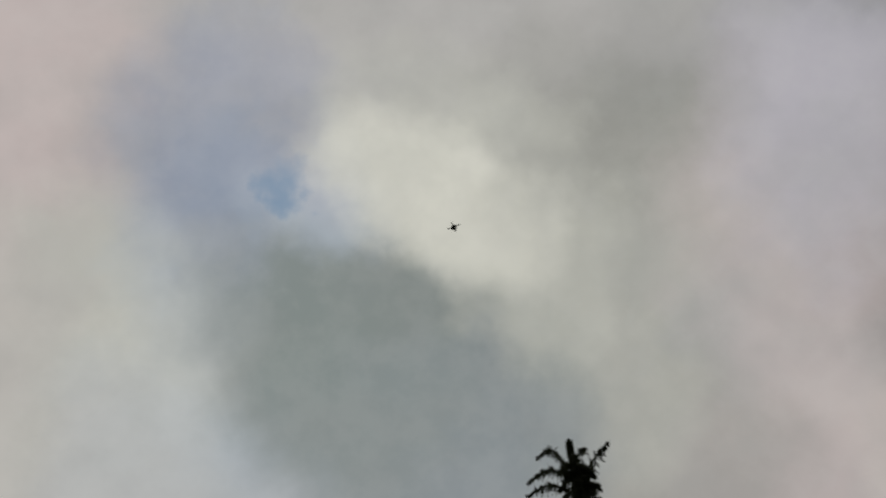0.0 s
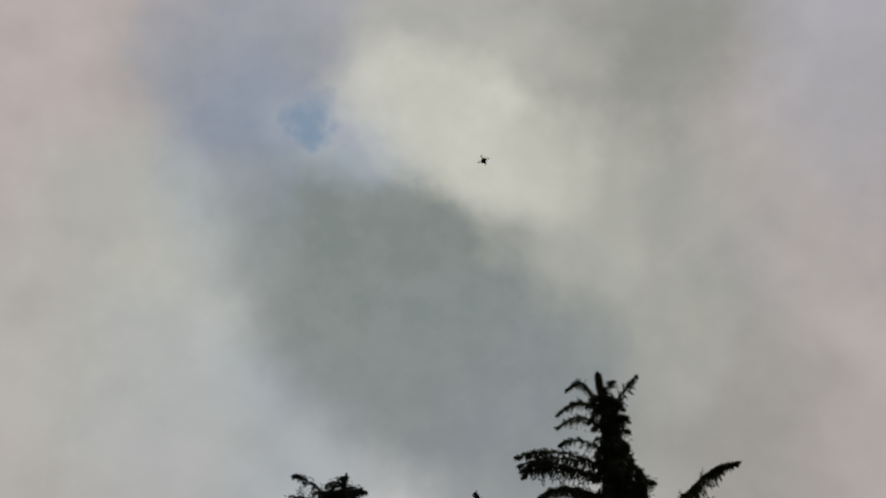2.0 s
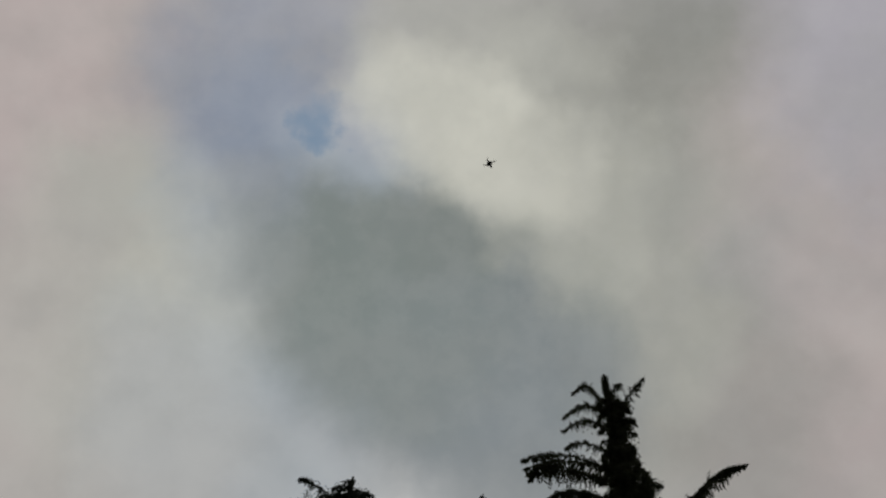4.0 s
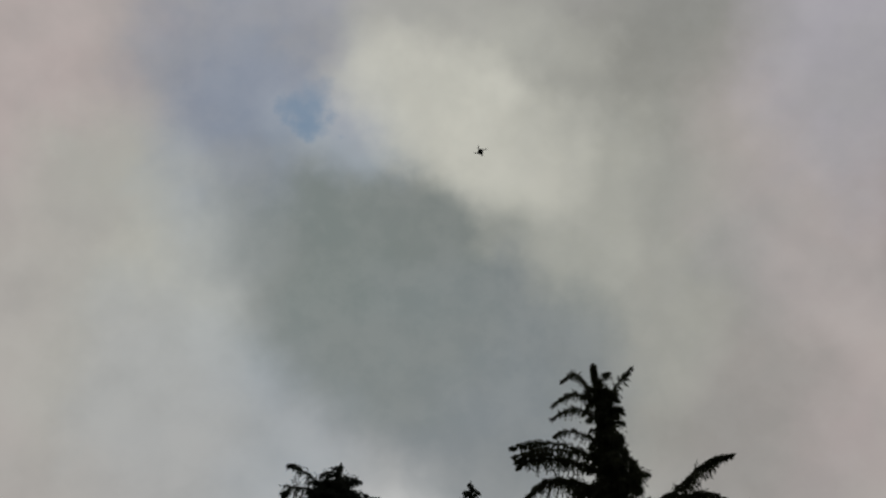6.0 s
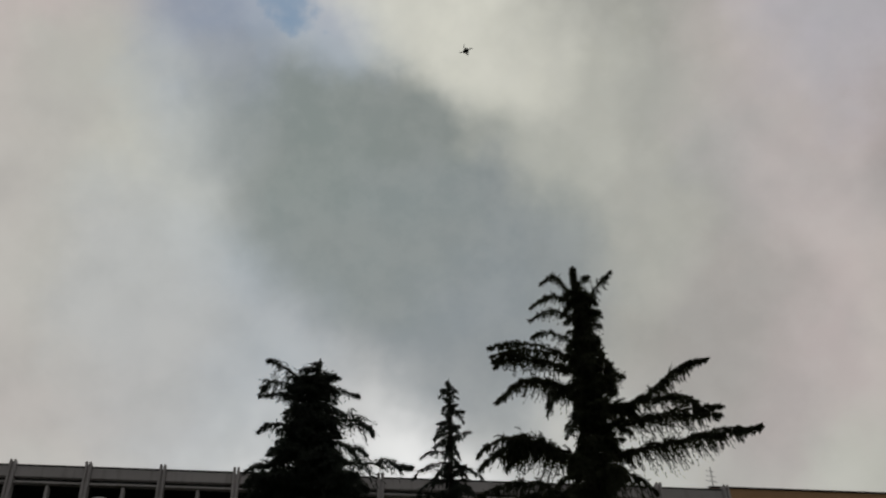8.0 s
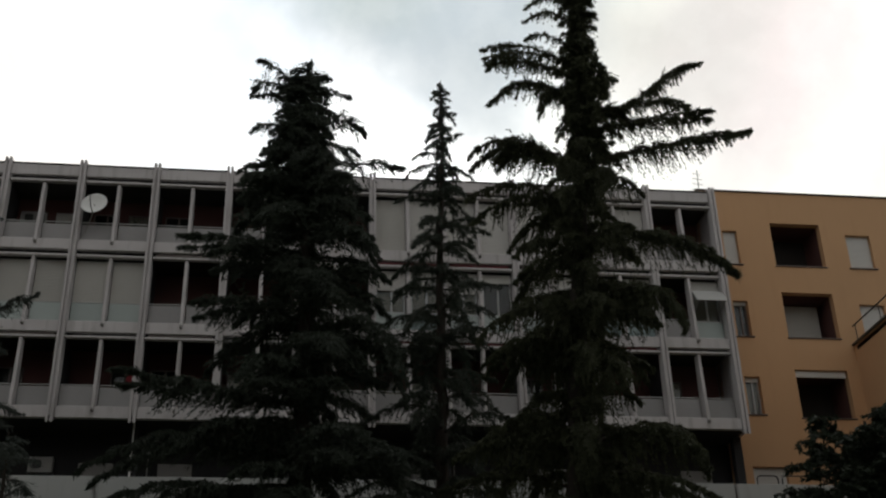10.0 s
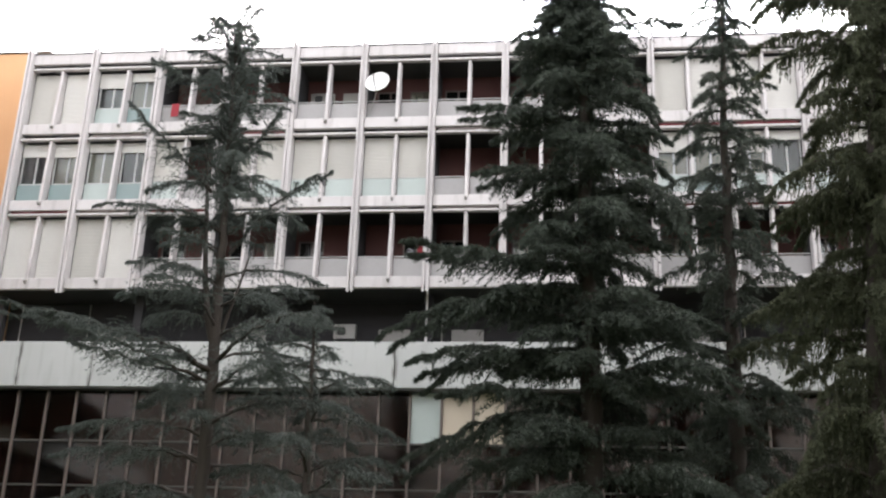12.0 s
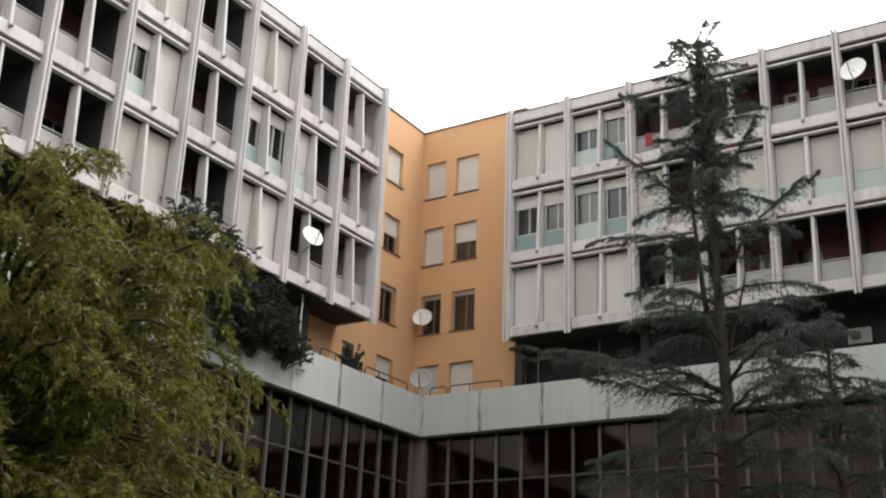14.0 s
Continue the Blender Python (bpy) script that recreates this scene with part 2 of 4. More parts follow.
PLASTER = material("added_wall_plaster", (0.20, 0.18, 0.16), 0.9, 0.2, 20, 0.4)
ROOF = material("bitumen_roof", (0.08, 0.08, 0.08), 0.9, 0.3)
COPING = material("dark_metal_coping", (0.06, 0.055, 0.05), 0.5, 0.2)

# ---- building helpers ----
MESHES = {}


def finish(me, mat, smooth=False):
    me.materials.append(mat)
    if smooth:
        me.polygons.foreach_set("use_smooth", [True] * len(me.polygons))
    return me


def bar(w, d, h, mat, bevel=0.012, key=""):
    """A bevelled block, standing on z = 0, centred in x, its front at y = 0. Alike blocks share one mesh."""
    k = ("bar", round(w, 3), round(d, 3), round(h, 3), mat.name, bevel, key)
    if k not in MESHES:
        bm = bmesh.new()
        bmesh.ops.create_cube(bm, size=1, matrix=Matrix.Translation((0, d / 2, h / 2)) @ Matrix.Diagonal((w, d, h, 1)))
        if bevel:
            bmesh.ops.bevel(bm, geom=bm.edges[:], offset=min(bevel, w / 3, d / 3, h / 3), segments=1, affect="EDGES")
        me = bpy.data.meshes.new("block")
        bm.to_mesh(me)
        bm.free()
        MESHES[k] = finish(me, mat)
    return MESHES[k]


def joined(blocks, mat, name="piece"):
    """One mesh out of several blocks (x, y, z, w, d, h), each placed by the middle of its bottom front edge."""
    bm = bmesh.new()
    for x, y, z, w, d, h in blocks:
        made = bmesh.ops.create_cube(bm, size=1, matrix=Matrix.Translation((x, y + d / 2, z + h / 2)) @ Matrix.Diagonal((w, d, h, 1)))
        edges = {e for v in made["verts"] for e in v.link_edges}
        bmesh.ops.bevel(bm, geom=list(edges), offset=min(0.012, w / 4, d / 4, h / 4), segments=1, affect="EDGES")
    me = bpy.data.meshes.new(name)
    bm.to_mesh(me)
    bm.free()
    return finish(me, mat)


def part(name, me, parent, x=0.0, y=0.0, z=0.0, label="", turn=None):
    ob = new(name, me)
    ob.parent = parent
    ob.matrix_basis = Matrix.Translation((x, y, z)) @ (turn or Matrix())
    if label:
        tagged(ob, label)
    return ob


def thing(name, m, label, category, group="", kind=""):
    ob = new(name)
    ob.matrix_basis = m
    return tagged(ob, label, category, group, kind)


def pierced(width, height, thick, holes, mat):
    """A wall with its front at y = 0 and holes (x0, z0, x1, z1) that go through it."""
    xs = sorted({0.0, width, *(v for h in holes for v in (h[0], h[2]))})
    zs = sorted({0.0, height, *(v for h in holes for v in (h[1], h[3]))})
    solid = lambda i, j: 0 <= i < len(xs) - 1 and 0 <= j < len(zs) - 1 and not any(
        h[0] - 1e-6 <= xs[i] and xs[i + 1] <= h[2] + 1e-6 and h[1] - 1e-6 <= zs[j] and zs[j + 1] <= h[3] + 1e-6 for h in holes)
    bm, seen = bmesh.new(), {}

    def v(i, j, y):
        if (i, j, y) not in seen:
            seen[i, j, y] = bm.verts.new((xs[i], y, zs[j]))
        return seen[i, j, y]

    for i in range(len(xs) - 1):
        for j in range(len(zs) - 1):
            if not solid(i, j):
                continue
            bm.faces.new((v(i, j, 0), v(i + 1, j, 0), v(i + 1, j + 1, 0), v(i, j + 1, 0)))
            bm.faces.new((v(i, j, thick), v(i, j + 1, thick), v(i + 1, j + 1, thick), v(i + 1, j, thick)))
            for di, dj, a, b in ((-1, 0, (i, j), (i, j + 1)), (1, 0, (i + 1, j + 1), (i + 1, j)), (0, -1, (i + 1, j), (i, j)), (0, 1, (i, j + 1), (i + 1, j + 1))):
                if not solid(i + di, j + dj):
                    bm.faces.new((v(*a, 0), v(*b, 0), v(*b, thick), v(*a, thick)))
    bmesh.ops.recalc_face_normals(bm, faces=bm.faces[:])
    me = bpy.data.meshes.new("wall")
    bm.to_mesh(me)
    bm.free()
    return finish(me, mat)


def tube(points, radii, sides=7):
    """Vertices and faces of a tapered tube along points."""
    pts = np.asarray(points, float)
    tang = np.gradient(pts, axis=0)
    tang /= np.linalg.norm(tang, axis=1)[:, None] + 1e-9
    ref = np.where(np.abs(tang[:, 2:3]) > 0.9, [[1.0, 0, 0]], [[0, 0, 1.0]])
    a = np.cross(tang, ref)
    a /= np.linalg.norm(a, axis=1)[:, None] + 1e-9
    b = np.cross(tang, a)
    ang = np.arange(sides) * 2 * math.pi / sides
    ring = np.cos(ang)[None, :, None] * a[:, None] + np.sin(ang)[None, :, None] * b[:, None]
    verts = (pts[:, None] + ring * np.asarray(radii)[:, None, None]).reshape(-1, 3)
    n = len(pts)
    i, j = np.meshgrid(np.arange(n - 1), np.arange(sides), indexing="ij")
    k = (j + 1) % sides
    faces = np.stack([i * sides + j, i * sides + k, (i + 1) * sides + k, (i + 1) * sides + j], -1).reshape(-1, 4)
    return verts, faces


def mesh_of(chunks, mat, name, smooth=True):
    """One mesh from (vertices, faces) chunks whose faces all have the same number of corners."""
    verts, faces, base = [], [], 0
    for v, f in chunks:
        verts.append(v)
        faces.append(f + base)
        base += len(v)
    v, f = np.concatenate(verts), np.concatenate(faces)
    me = bpy.data.meshes.new(name)
    me.vertices.add(len(v))
    me.vertices.foreach_set("co", v.astype(np.float32).ravel())
    me.loops.add(f.size)
    me.loops.foreach_set("vertex_index", f.astype(np.int32).ravel())
    me.polygons.add(len(f))
    me.polygons.foreach_set("loop_start", np.arange(0, f.size, f.shape[1], dtype=np.int32))
    me.update(calc_edges=True)
    return finish(me, mat, smooth)


def rod(points, radius, mat, name="rod", sides=6):
    return mesh_of([tube(points, [radius] * len(points), sides)], mat, name)

# ---- ground ----
G = 40


def build_ground():
    xs = np.linspace(-1500, 1500, G + 1)
    x, y = np.meshgrid(xs, xs + 300, indexing="ij")
    v = np.stack([x, y, 0 * x], -1).reshape(-1, 3)
    i, j = np.meshgrid(np.arange(G), np.arange(G), indexing="ij")
    a = i * (G + 1) + j
    f = np.stack([a, a + G + 1, a + G + 2, a + 1], -1).reshape(-1, 4)
    tagged(new("ground", mesh_of([(v, f)], GRASS, "ground")), "worn green lawn of the courtyard under the trees", "ground", kind="structure")


build_ground()

# ---- the blocks with loggias ----
BAY, FLOORS = 2.65, ((14.98, 17.42), (18.05, 20.52), (21.2, 23.82))  # sill top and head of the three storeys
TIP, CREST = 14.35, 24.42


def rib_mesh():
    """Paired concrete ribs with a groove between them, pointed at the foot."""
    if "rib" not in MESHES:
        bm = bmesh.new()
        for x, w, y, d in ((-0.072, 0.095, -0.10, 0.52), (0.072, 0.095, -0.10, 0.52), (0, 0.06, -0.03, 0.44)):
            low = TIP + (0.0 if x else 0.25)
            made = bmesh.ops.create_cube(bm, size=1, matrix=Matrix.Translation((x, y + d / 2, (low + CREST) / 2 - (0 if x else 0.12))) @ Matrix.Diagonal((w, d, CREST - low - (0 if x else 0.24), 1)))
            for v in made["verts"]:
                if v.co.z < low + 0.3 and v.co.y > 0.2:
                    v.co.z += 0.3
            bmesh.ops.bevel(bm, geom=list({e for v in made["verts"] for e in v.link_edges}), offset=0.02, segments=2, affect="EDGES")
        me = bpy.data.meshes.new("rib")
        bm.to_mesh(me)
        bm.free()
        MESHES["rib"] = finish(me, CONCRETE)
    return MESHES["rib"]


def fin_mesh(height):
    """Thin upright between two openings, wedge-shaped in plan, with a spout under its foot."""
    k = ("fin", height)
    if k not in MESHES:
        bm = bmesh.new()
        made = bmesh.ops.create_cube(bm, size=1, matrix=Matrix.Translation((0, 0.23, height / 2)) @ Matrix.Diagonal((0.15, 0.5, height, 1)))
        for v in made["verts"]:
            if v.co.y < 0.05:
                v.co.x *= 0.72
                if v.co.z > height / 2:
                    v.co.y += 0.16
        bmesh.ops.bevel(bm, geom=bm.edges[:], offset=0.015, segments=1, affect="EDGES")
        me = bpy.data.meshes.new("fin")
        bm.to_mesh(me)
        bm.free()
        MESHES[k] = finish(me, CONCRETE)
    return MESHES[k]


def slatted(w, h, mat, pitch=0.055):
    """Roller shutter of thin rounded slats."""
    k = ("slats", round(w, 3), round(h, 3), mat.name)
    if k not in MESHES:
        n = max(3, int(h / pitch))
        z = np.linspace(0, h, n + 1)
        prof = []
        for a, b in zip(z[:-1], z[1:]):
            prof += [(0.012, a), (0.0, a + (b - a) * 0.25), (0.0, a + (b - a) * 0.8)]
        prof.append((0.012, h))
        prof = np.array(prof)
        v = np.concatenate([np.c_[np.full(len(prof), s * w / 2), prof[:, 0], prof[:, 1]] for s in (-1, 1)])
        m = len(prof)
        i = np.arange(m - 1)
        f = np.stack([i, i + m, i + m + 1, i + 1], -1)
        back = np.array([[-w / 2, 0.03, 0], [w / 2, 0.03, 0], [w / 2, 0.03, h], [-w / 2, 0.03, h]])
        MESHES[k] = mesh_of([(v, f), (back, np.array([[0, 3, 2, 1]]))], mat, "slats", False)
    return MESHES[k]


def casement(w, h, frame_mat=ALU):
    """Window frame with one mullion."""
    k = ("casement", round(w, 3), round(h, 3), frame_mat.name)
    if k not in MESHES:
        s = 0.06
        MESHES[k] = joined([(-w / 2 + s / 2, 0, 0, s, 0.06, h), (w / 2 - s / 2, 0, 0, s, 0.06, h), (0.04, 0, 0.003, s * 1.2, 0.055, h - 0.006), (0, 0.002, 0, w - 2 * s, 0.05, s), (0, 0.002, h - s, w - 2 * s, 0.05, s)], frame_mat, "casement")
    return MESHES[k]


def loggia_block(name, m, bays, storeys, label, rng):
    """A block of three storeys of loggias over a set-back floor. storeys: one string a storey, from below, two letters a bay:
    S shut roller shutter, H shutter over a panel, W window, D open loggia."""
    b = thing(name, m, label, "building", "apartment blocks")
    length, half = bays * BAY, BAY / 2
    for k in range(bays + 1):
        part("rib", rib_mesh(), b, k * BAY)
        if 0 < k < bays:
            # partitions coloured near black for the shade inside the loggias
            part("partition", bar(0.16, 1.52, CREST - TIP - 1.2, RECESS_SHADE, 0), b, k * BAY, 0.425, TIP + 0.55)
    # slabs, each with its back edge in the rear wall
    # the slab colour holds the darkness below each storey
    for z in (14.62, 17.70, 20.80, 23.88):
        part("floor_slab", bar(length + 0.2, 2.0, 0.2, SOFFIT_SHADE, 0), b, length / 2, 0.2, z)
    part("rear_wall", bar(length + 0.3, 0.25, CREST - 14.62 - 0.45, LOGGIA, 0), b, length / 2, 2.0, 14.63, "dark maroon rear wall of the loggias")
    for x in (-0.1, length + 0.1):
        part("end_wall", bar(0.2, 1.8, CREST - 14.62 - 0.55, CONCRETE), b, x, 0.42, 14.62)
    part("roof_slab", bar(length + 0.4, 11.0, 0.3, ROOF), b, length / 2, 0.35, 23.84)
    for k in range(bays):
        x = k * BAY + half
        part("parapet_panel", bar(BAY - 0.26, 0.16, 0.44, CONCRETE, 0.02), b, x, 0.06, 23.80)
        part("coping", bar(BAY - 0.25, 0.26, 0.05, COPING), b, x, 0.03, 24.245)
        part("lintel", bar(BAY - 0.26, 0.2, 0.09, CONCRETE), b, x, 0.08, 23.56)
        for s, (sill, head) in enumerate(FLOORS):
            head -= 0.3 if s == 2 else 0.0
            part("fascia", bar(BAY - 0.255, 0.18, 0.42, CONCRETE, 0.02), b, x, 0.04, sill - 0.42)
            if s < 2:
                part("lintel", bar(BAY - 0.26, 0.2, 0.09, CONCRETE), b, x, 0.08, head + 0.02)
                if rng.random() < 0.5:
                    part("awning_roll", bar(BAY - 0.45, 0.1, 0.11, MAROON if rng.random() < 0.35 else BRONZE, 0.03), b, x, 0.12, head + 0.125)
            part("fin", fin_mesh(round(head - sill + 0.12, 2)), b, x, 0.0, sill - 0.1)
            part("spout", bar(0.09, 0.22, 0.09, METAL, 0.02), b, x, -0.14, sill - 0.2)
            for side in (0, 1):
                what = storeys[s][2 * k + side]
                w = half - 0.225
                xx = k * BAY + 0.125 + 0.01 + w / 2 if side == 0 else k * BAY + half + 0.085 + 0.01 + w / 2
                h = head - sill
                if what == "S":
                    part("shutter", slatted(w, h, SHUTTER if rng.random() < 0.75 else BEIGE), b, xx, 0.42, sill)
                elif what == "H":
                    part("shutter", slatted(w, h - 0.86, BEIGE), b, xx, 0.42, sill + 0.86)
                    part("balustrade_panel", bar(w, 0.03, 0.82, MINT, 0.006), b, xx, 0.40, sill, "pale mint frosted panel")
                    part("handrail", bar(w, 0.05, 0.04, ALU, 0.008), b, xx, 0.39, sill + 0.82)
                elif what == "W":
                    cover = 0.35 + 0.5 * rng.random()
                    part("shutter", slatted(w, cover, SHUTTER), b, xx, 0.42, sill + h - cover, "half-raised roller shutter")
                    wb = part("window", casement(w - 0.02, h - 0.8 - 0.1), b, xx, 0.47, sill + 0.8)
                    pane = part("pane", bar(w - 0.1, 0.012, h - 1.0, PANE, 0), wb, 0, 0.03, 0.05)
                    pane.visible_shadow = False
                    part("balustrade_panel", bar(w, 0.03, 0.78, TEAL if rng.random() < 0.5 else MINT, 0.006), b, xx, 0.41, sill, "frosted lower panel")
                    # cream blind, else a near-black sheet for the room's darkness
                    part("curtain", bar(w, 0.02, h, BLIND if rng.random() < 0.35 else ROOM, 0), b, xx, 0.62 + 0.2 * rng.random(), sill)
                else:
                    part("balustrade_panel", bar(w, 0.03, 0.80 + 0.06 * (rng.random() - 0.5), PANEL, 0.006), b, xx, 0.40, sill)
                    part("handrail", bar(w, 0.05, 0.035, ALU, 0.008), b, xx, 0.39, sill + 0.84)
                    r = rng.random()
                    if r < 0.6:
                        wd = part("balcony_door", casement(0.95, 2.1, BRONZE), b, xx, 1.92, sill - 0.05)
                        part("pane", bar(0.85, 0.012, 1.98, PANE, 0), wd, 0, 0.03, 0.06)
                        # blind, else a dark sheet in place of the unlit room
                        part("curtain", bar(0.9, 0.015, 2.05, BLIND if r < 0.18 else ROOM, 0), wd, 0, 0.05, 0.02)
                    elif r < 0.72:
                        part("shutter", slatted(0.95, 2.1, BEIGE), b, xx, 1.94, sill - 0.05)
    part("building_body", bar(length + 0.2, 8.6, 23.9, OCHRE), b, length / 2, 2.32, 0.0, "plain ochre rear of the block")
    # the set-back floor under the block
    # wall and columns carry the shade under the block in their colour
    part("recessed_wall", bar(length + 1.4, 0.25, 3.6, RECESS_SHADE, 0), b, length / 2, 2.02, 11.02, "set-back floor wall with the overhang's shade put in its colour")
    for k in range(bays):
        if rng.random() < 0.65:
            w = part("window", casement(1.15, 1.3, METAL), b, k * BAY + half, 1.95, 12.3)
            part("pane", bar(1.03, 0.012, 1.18, PANE, 0), w, 0, 0.03, 0.06)
            part("shutter", slatted(1.1, 0.55, METAL), w, 0, -0.03, 0.75)
            part("sill", bar(1.35, 0.14, 0.05, CONCRETE), w, 0, -0.1, -0.055)
        if rng.random() < 0.4:
            part("ceiling_pipe", bar(0.05, 0.05, 3.55, METAL, 0.02), b, k * BAY + 0.4, 1.93, 11.03)
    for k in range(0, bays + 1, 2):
        part("column", bar(0.32, 0.32, 3.6, RECESS_SHADE, 0.02), b, k * BAY, 1.0, 11.02)
    return b


MAIN_X, MAIN_Y, WING_X = -21.2, 37.7, -24.64
rng = random.Random(7)
loggia_block("apartment_block", pose(MAIN_X, MAIN_Y, 0), 14, (
    "SSSSDDDDDDDDDDDDDDDDDDDDDDDD", "WWWWHDHHHHHHDDDDDDWWWWWWWWDW", "SSWWDDDDDDDDDDDDDDSSSSSSSSDD"),
    "long white concrete apartment block with three storeys of loggias", rng)
loggia_block("apartment_block", pose(WING_X, 33.65 - 7 * BAY, 0, 0, 0, 90), 7, (
    "DDDDSSDDSSDDDD", "DDDDWSDDWWHDDD", "SSDDSSDDSSDDDD"),
    "white concrete apartment wing with deep loggias at the corner", rng)


def wall_window(parent, x, z0, x1, z1, state, rng, deep=0.22):
    """A window in the opening (x, z0)-(x1, z1) of a wall: frame, panes, sill and roller shutter."""
    w, h, mid = x1 - x, z1 - z0, (x + x1) / 2
    if state == "open":  # deep loggia
        # niche back and floor are coloured near black to stand for inner shade
        part("niche", bar(w + 0.1, 0.1, h + 0.1, ROOM, 0), parent, mid, 1.6, z0 - 0.05)
        for xx in (x - 0.06, x1 + 0.06):
            part("niche_side", bar(0.1, 1.3, h + 0.2, LOGGIA, 0), parent, xx, 0.31, z0 - 0.1)
        part("niche_floor", bar(w, 1.3, 0.1, RECESS_SHADE, 0), parent, mid, 0.31, z0 - 0.11)
        part("niche_ceiling", bar(w, 1.3, 0.1, LOGGIA, 0), parent, mid, 0.31, z1 + 0.01)
        part("sill", bar(w + 0.1, 0.12, 0.05, BRONZE), parent, mid, -0.05, z0 - 0.052)
        return
    f = part("window", casement(w - 0.02, h - 0.02, BRONZE if state in ("clear", "half") else ALU), parent, mid, deep, z0 + 0.01)
    part("pane", bar(w - 0.12, 0.012, h - 0.12, PANE, 0), f, 0, 0.03, 0.05)
    # unless a blind, this sheet only paints the dark room behind
    part("curtain", bar(w, 0.015, h, ROOM if state != "blind" else BLIND, 0), f, 0, 0.15, 0)
    cover = {"shut": h, "half": h * 0.5, "blind": h * 0.12, "clear": h * 0.1}[state]
    part("shutter", slatted(w - 0.03, cover, SHUTTER if state != "clear" else BEIGE), f, 0, -0.06, h - cover - 0.01)
    part("sill", bar(w + 0.16, 0.2, 0.05, BRONZE), parent, mid, -0.07, z0 - 0.052)


# ---- ochre stair towers between and beside the blocks ----
YW, XW, YTOP = 39.3, -26.5, 25.25
rng = random.Random(3)
tower = thing("ochre_corner_building", pose(XW, YW, 0), "ochre plastered corner building with small shuttered windows", "building")
holes = [(x0, z0, x1, z0 + 1.72) for z0 in (21.95, 18.82, 15.72, 12.62) for x0, x1 in ((0.22, 1.22), (1.75, 2.88))]
part("wall", pierced(5.2, YTOP - 11.3, 0.3, [(a, c - 11.3, b, d - 11.3) for a, c, b, d in holes], OCHRE), tower, 0, 0, 11.3)
for (a, c, b, d), st in zip(holes, ("shut", "shut", "shut", "half", "clear", "clear", "shut", "shut")):
    wall_window(tower, a, c, b, d, st, rng)
part("coping", bar(5.3, 0.4, 0.07, COPING), tower, 2.6, -0.06, YTOP)
part("roof", bar(5.2, 8.0, 0.15, ROOF), tower, 2.6, 0.35, YTOP - 0.3)
side = part("side_wall", pierced(8.0, YTOP - 11.3, 0.3, [(5.30, z - 11.3, 6.45, z + 1.62 - 11.3) for z in (21.95, 18.82, 15.72, 12.62)] + [(3.0, 12.55 - 11.3, 3.75, 14.2 - 11.3)], OCHRE),
            tower, 0, -8.0, 11.3, turn=pose(0, 0, 0, 0, 0, 90))
for z, st in zip((21.95, 18.82, 15.72, 12.62), ("shut", "half", "clear", "half")):
    wall_window(side, 5.30, z - 11.3, 6.45, z + 1.62 - 11.3, st, rng)
wall_window(side, 3.0, 12.55 - 11.3, 3.75, 14.2 - 11.3, "clear", rng)
part("coping", bar(8.0, 0.4, 0.07, COPING), side, 4.0, -0.06, YTOP - 11.3)

part("building_body", bar(4.9, 8.0, YTOP - 0.35, OCHRE), tower, 2.75, 0.62, 0.0)
part("building_body", bar(8.6, 13.5, YTOP - 0.35, OCHRE), tower, -4.95, -5.4, 0.0)
part("roof", bar(8.6, 13.5, 0.15, ROOF), tower, -4.95, -5.4, YTOP - 0.3)

east = thing("ochre_end_building", pose(15.9, YW, 0), "ochre plastered end building with square loggias and windows", "building")
holes = [(0.9, z, 1.5, z + 1.5) for z in (21.95, 18.85, 15.7)] + [(2.95, z, 5.05, z + 1.92) for z in (21.95, 18.85, 15.6)] + [(6.1, 21.95, 7.15, 23.45), (6.1, 18.85, 7.15, 20.35), (0.7, 11.6, 2.0, 13.7)]
part("wall", pierced(14.0, YTOP - 11.3, 0.3, [(a, c - 11.3, b, d - 11.3) for a, c, b, d in holes], OCHRE), east, 0, 0, 11.3)
for (a, c, b, d), st in zip(holes, ("shut", "clear", "blind", "open", "open", "open", "shut", "shut", "shut")):
    wall_window(east, a, c, b, d, st, rng)
part("shutter", slatted(1.9, 1.85, BEIGE), east, 3.95, 1.2, 18.88, "pale roller shutter inside the loggia")
part("shutter", slatted(2.0, 0.25, SHUTTER), east, 4.0, 0.1, 17.25, "rolled-up shutter")
part("coping", bar(14.0, 0.4, 0.07, COPING), east, 7.0, -0.06, YTOP)
part("roof", bar(14.0, 9.0, 0.15, ROOF), east, 7.0, 0.35, YTOP - 0.3)

part("building_body", bar(13.8, 7.0, YTOP - 0.35, OCHRE), east, 7.0, 2.1, 0.0)
low = thing("ochre_low_wing", pose(21.45, YW - 12.0, 0, 0, 0, 0), "lower ochre wing with a roof terrace and dark coping", "building")
part("wall", pierced(12.0, 18.55, 0.3, [(8.2, 14.6, 9.6, 16.0), (4.0, 14.6, 5.4, 16.0)], OCHRE), low, 0, 12.0, 0, turn=pose(0, 0, 0, 0, 0, -90))
part("front_wall", bar(9.0, 0.3, 18.55, OCHRE), low, 4.5, 0, 0)
part("roof", bar(9.0, 11.5, 0.2, ROOF), low, 4.5, 0.3, 18.3)
part("coping", bar(0.4, 12.0, 0.08, COPING), low, 0.1, 0, 18.55)
part("window", casement(1.36, 1.36), low, 0.2, 3.1, 14.62, turn=pose(0, 0, 0, 0, 0, -90))
part("terrace_rail", rod([(0, 0, 0), (0, 12, 0)], 0.03, DARK), low, 0.1, 0, 19.4)
for k in range(7):
    part("rail_post", bar(0.03, 0.03, 0.78, DARK, 0.005), low, 0.1, 0.1 + 1.95 * k, 18.63)

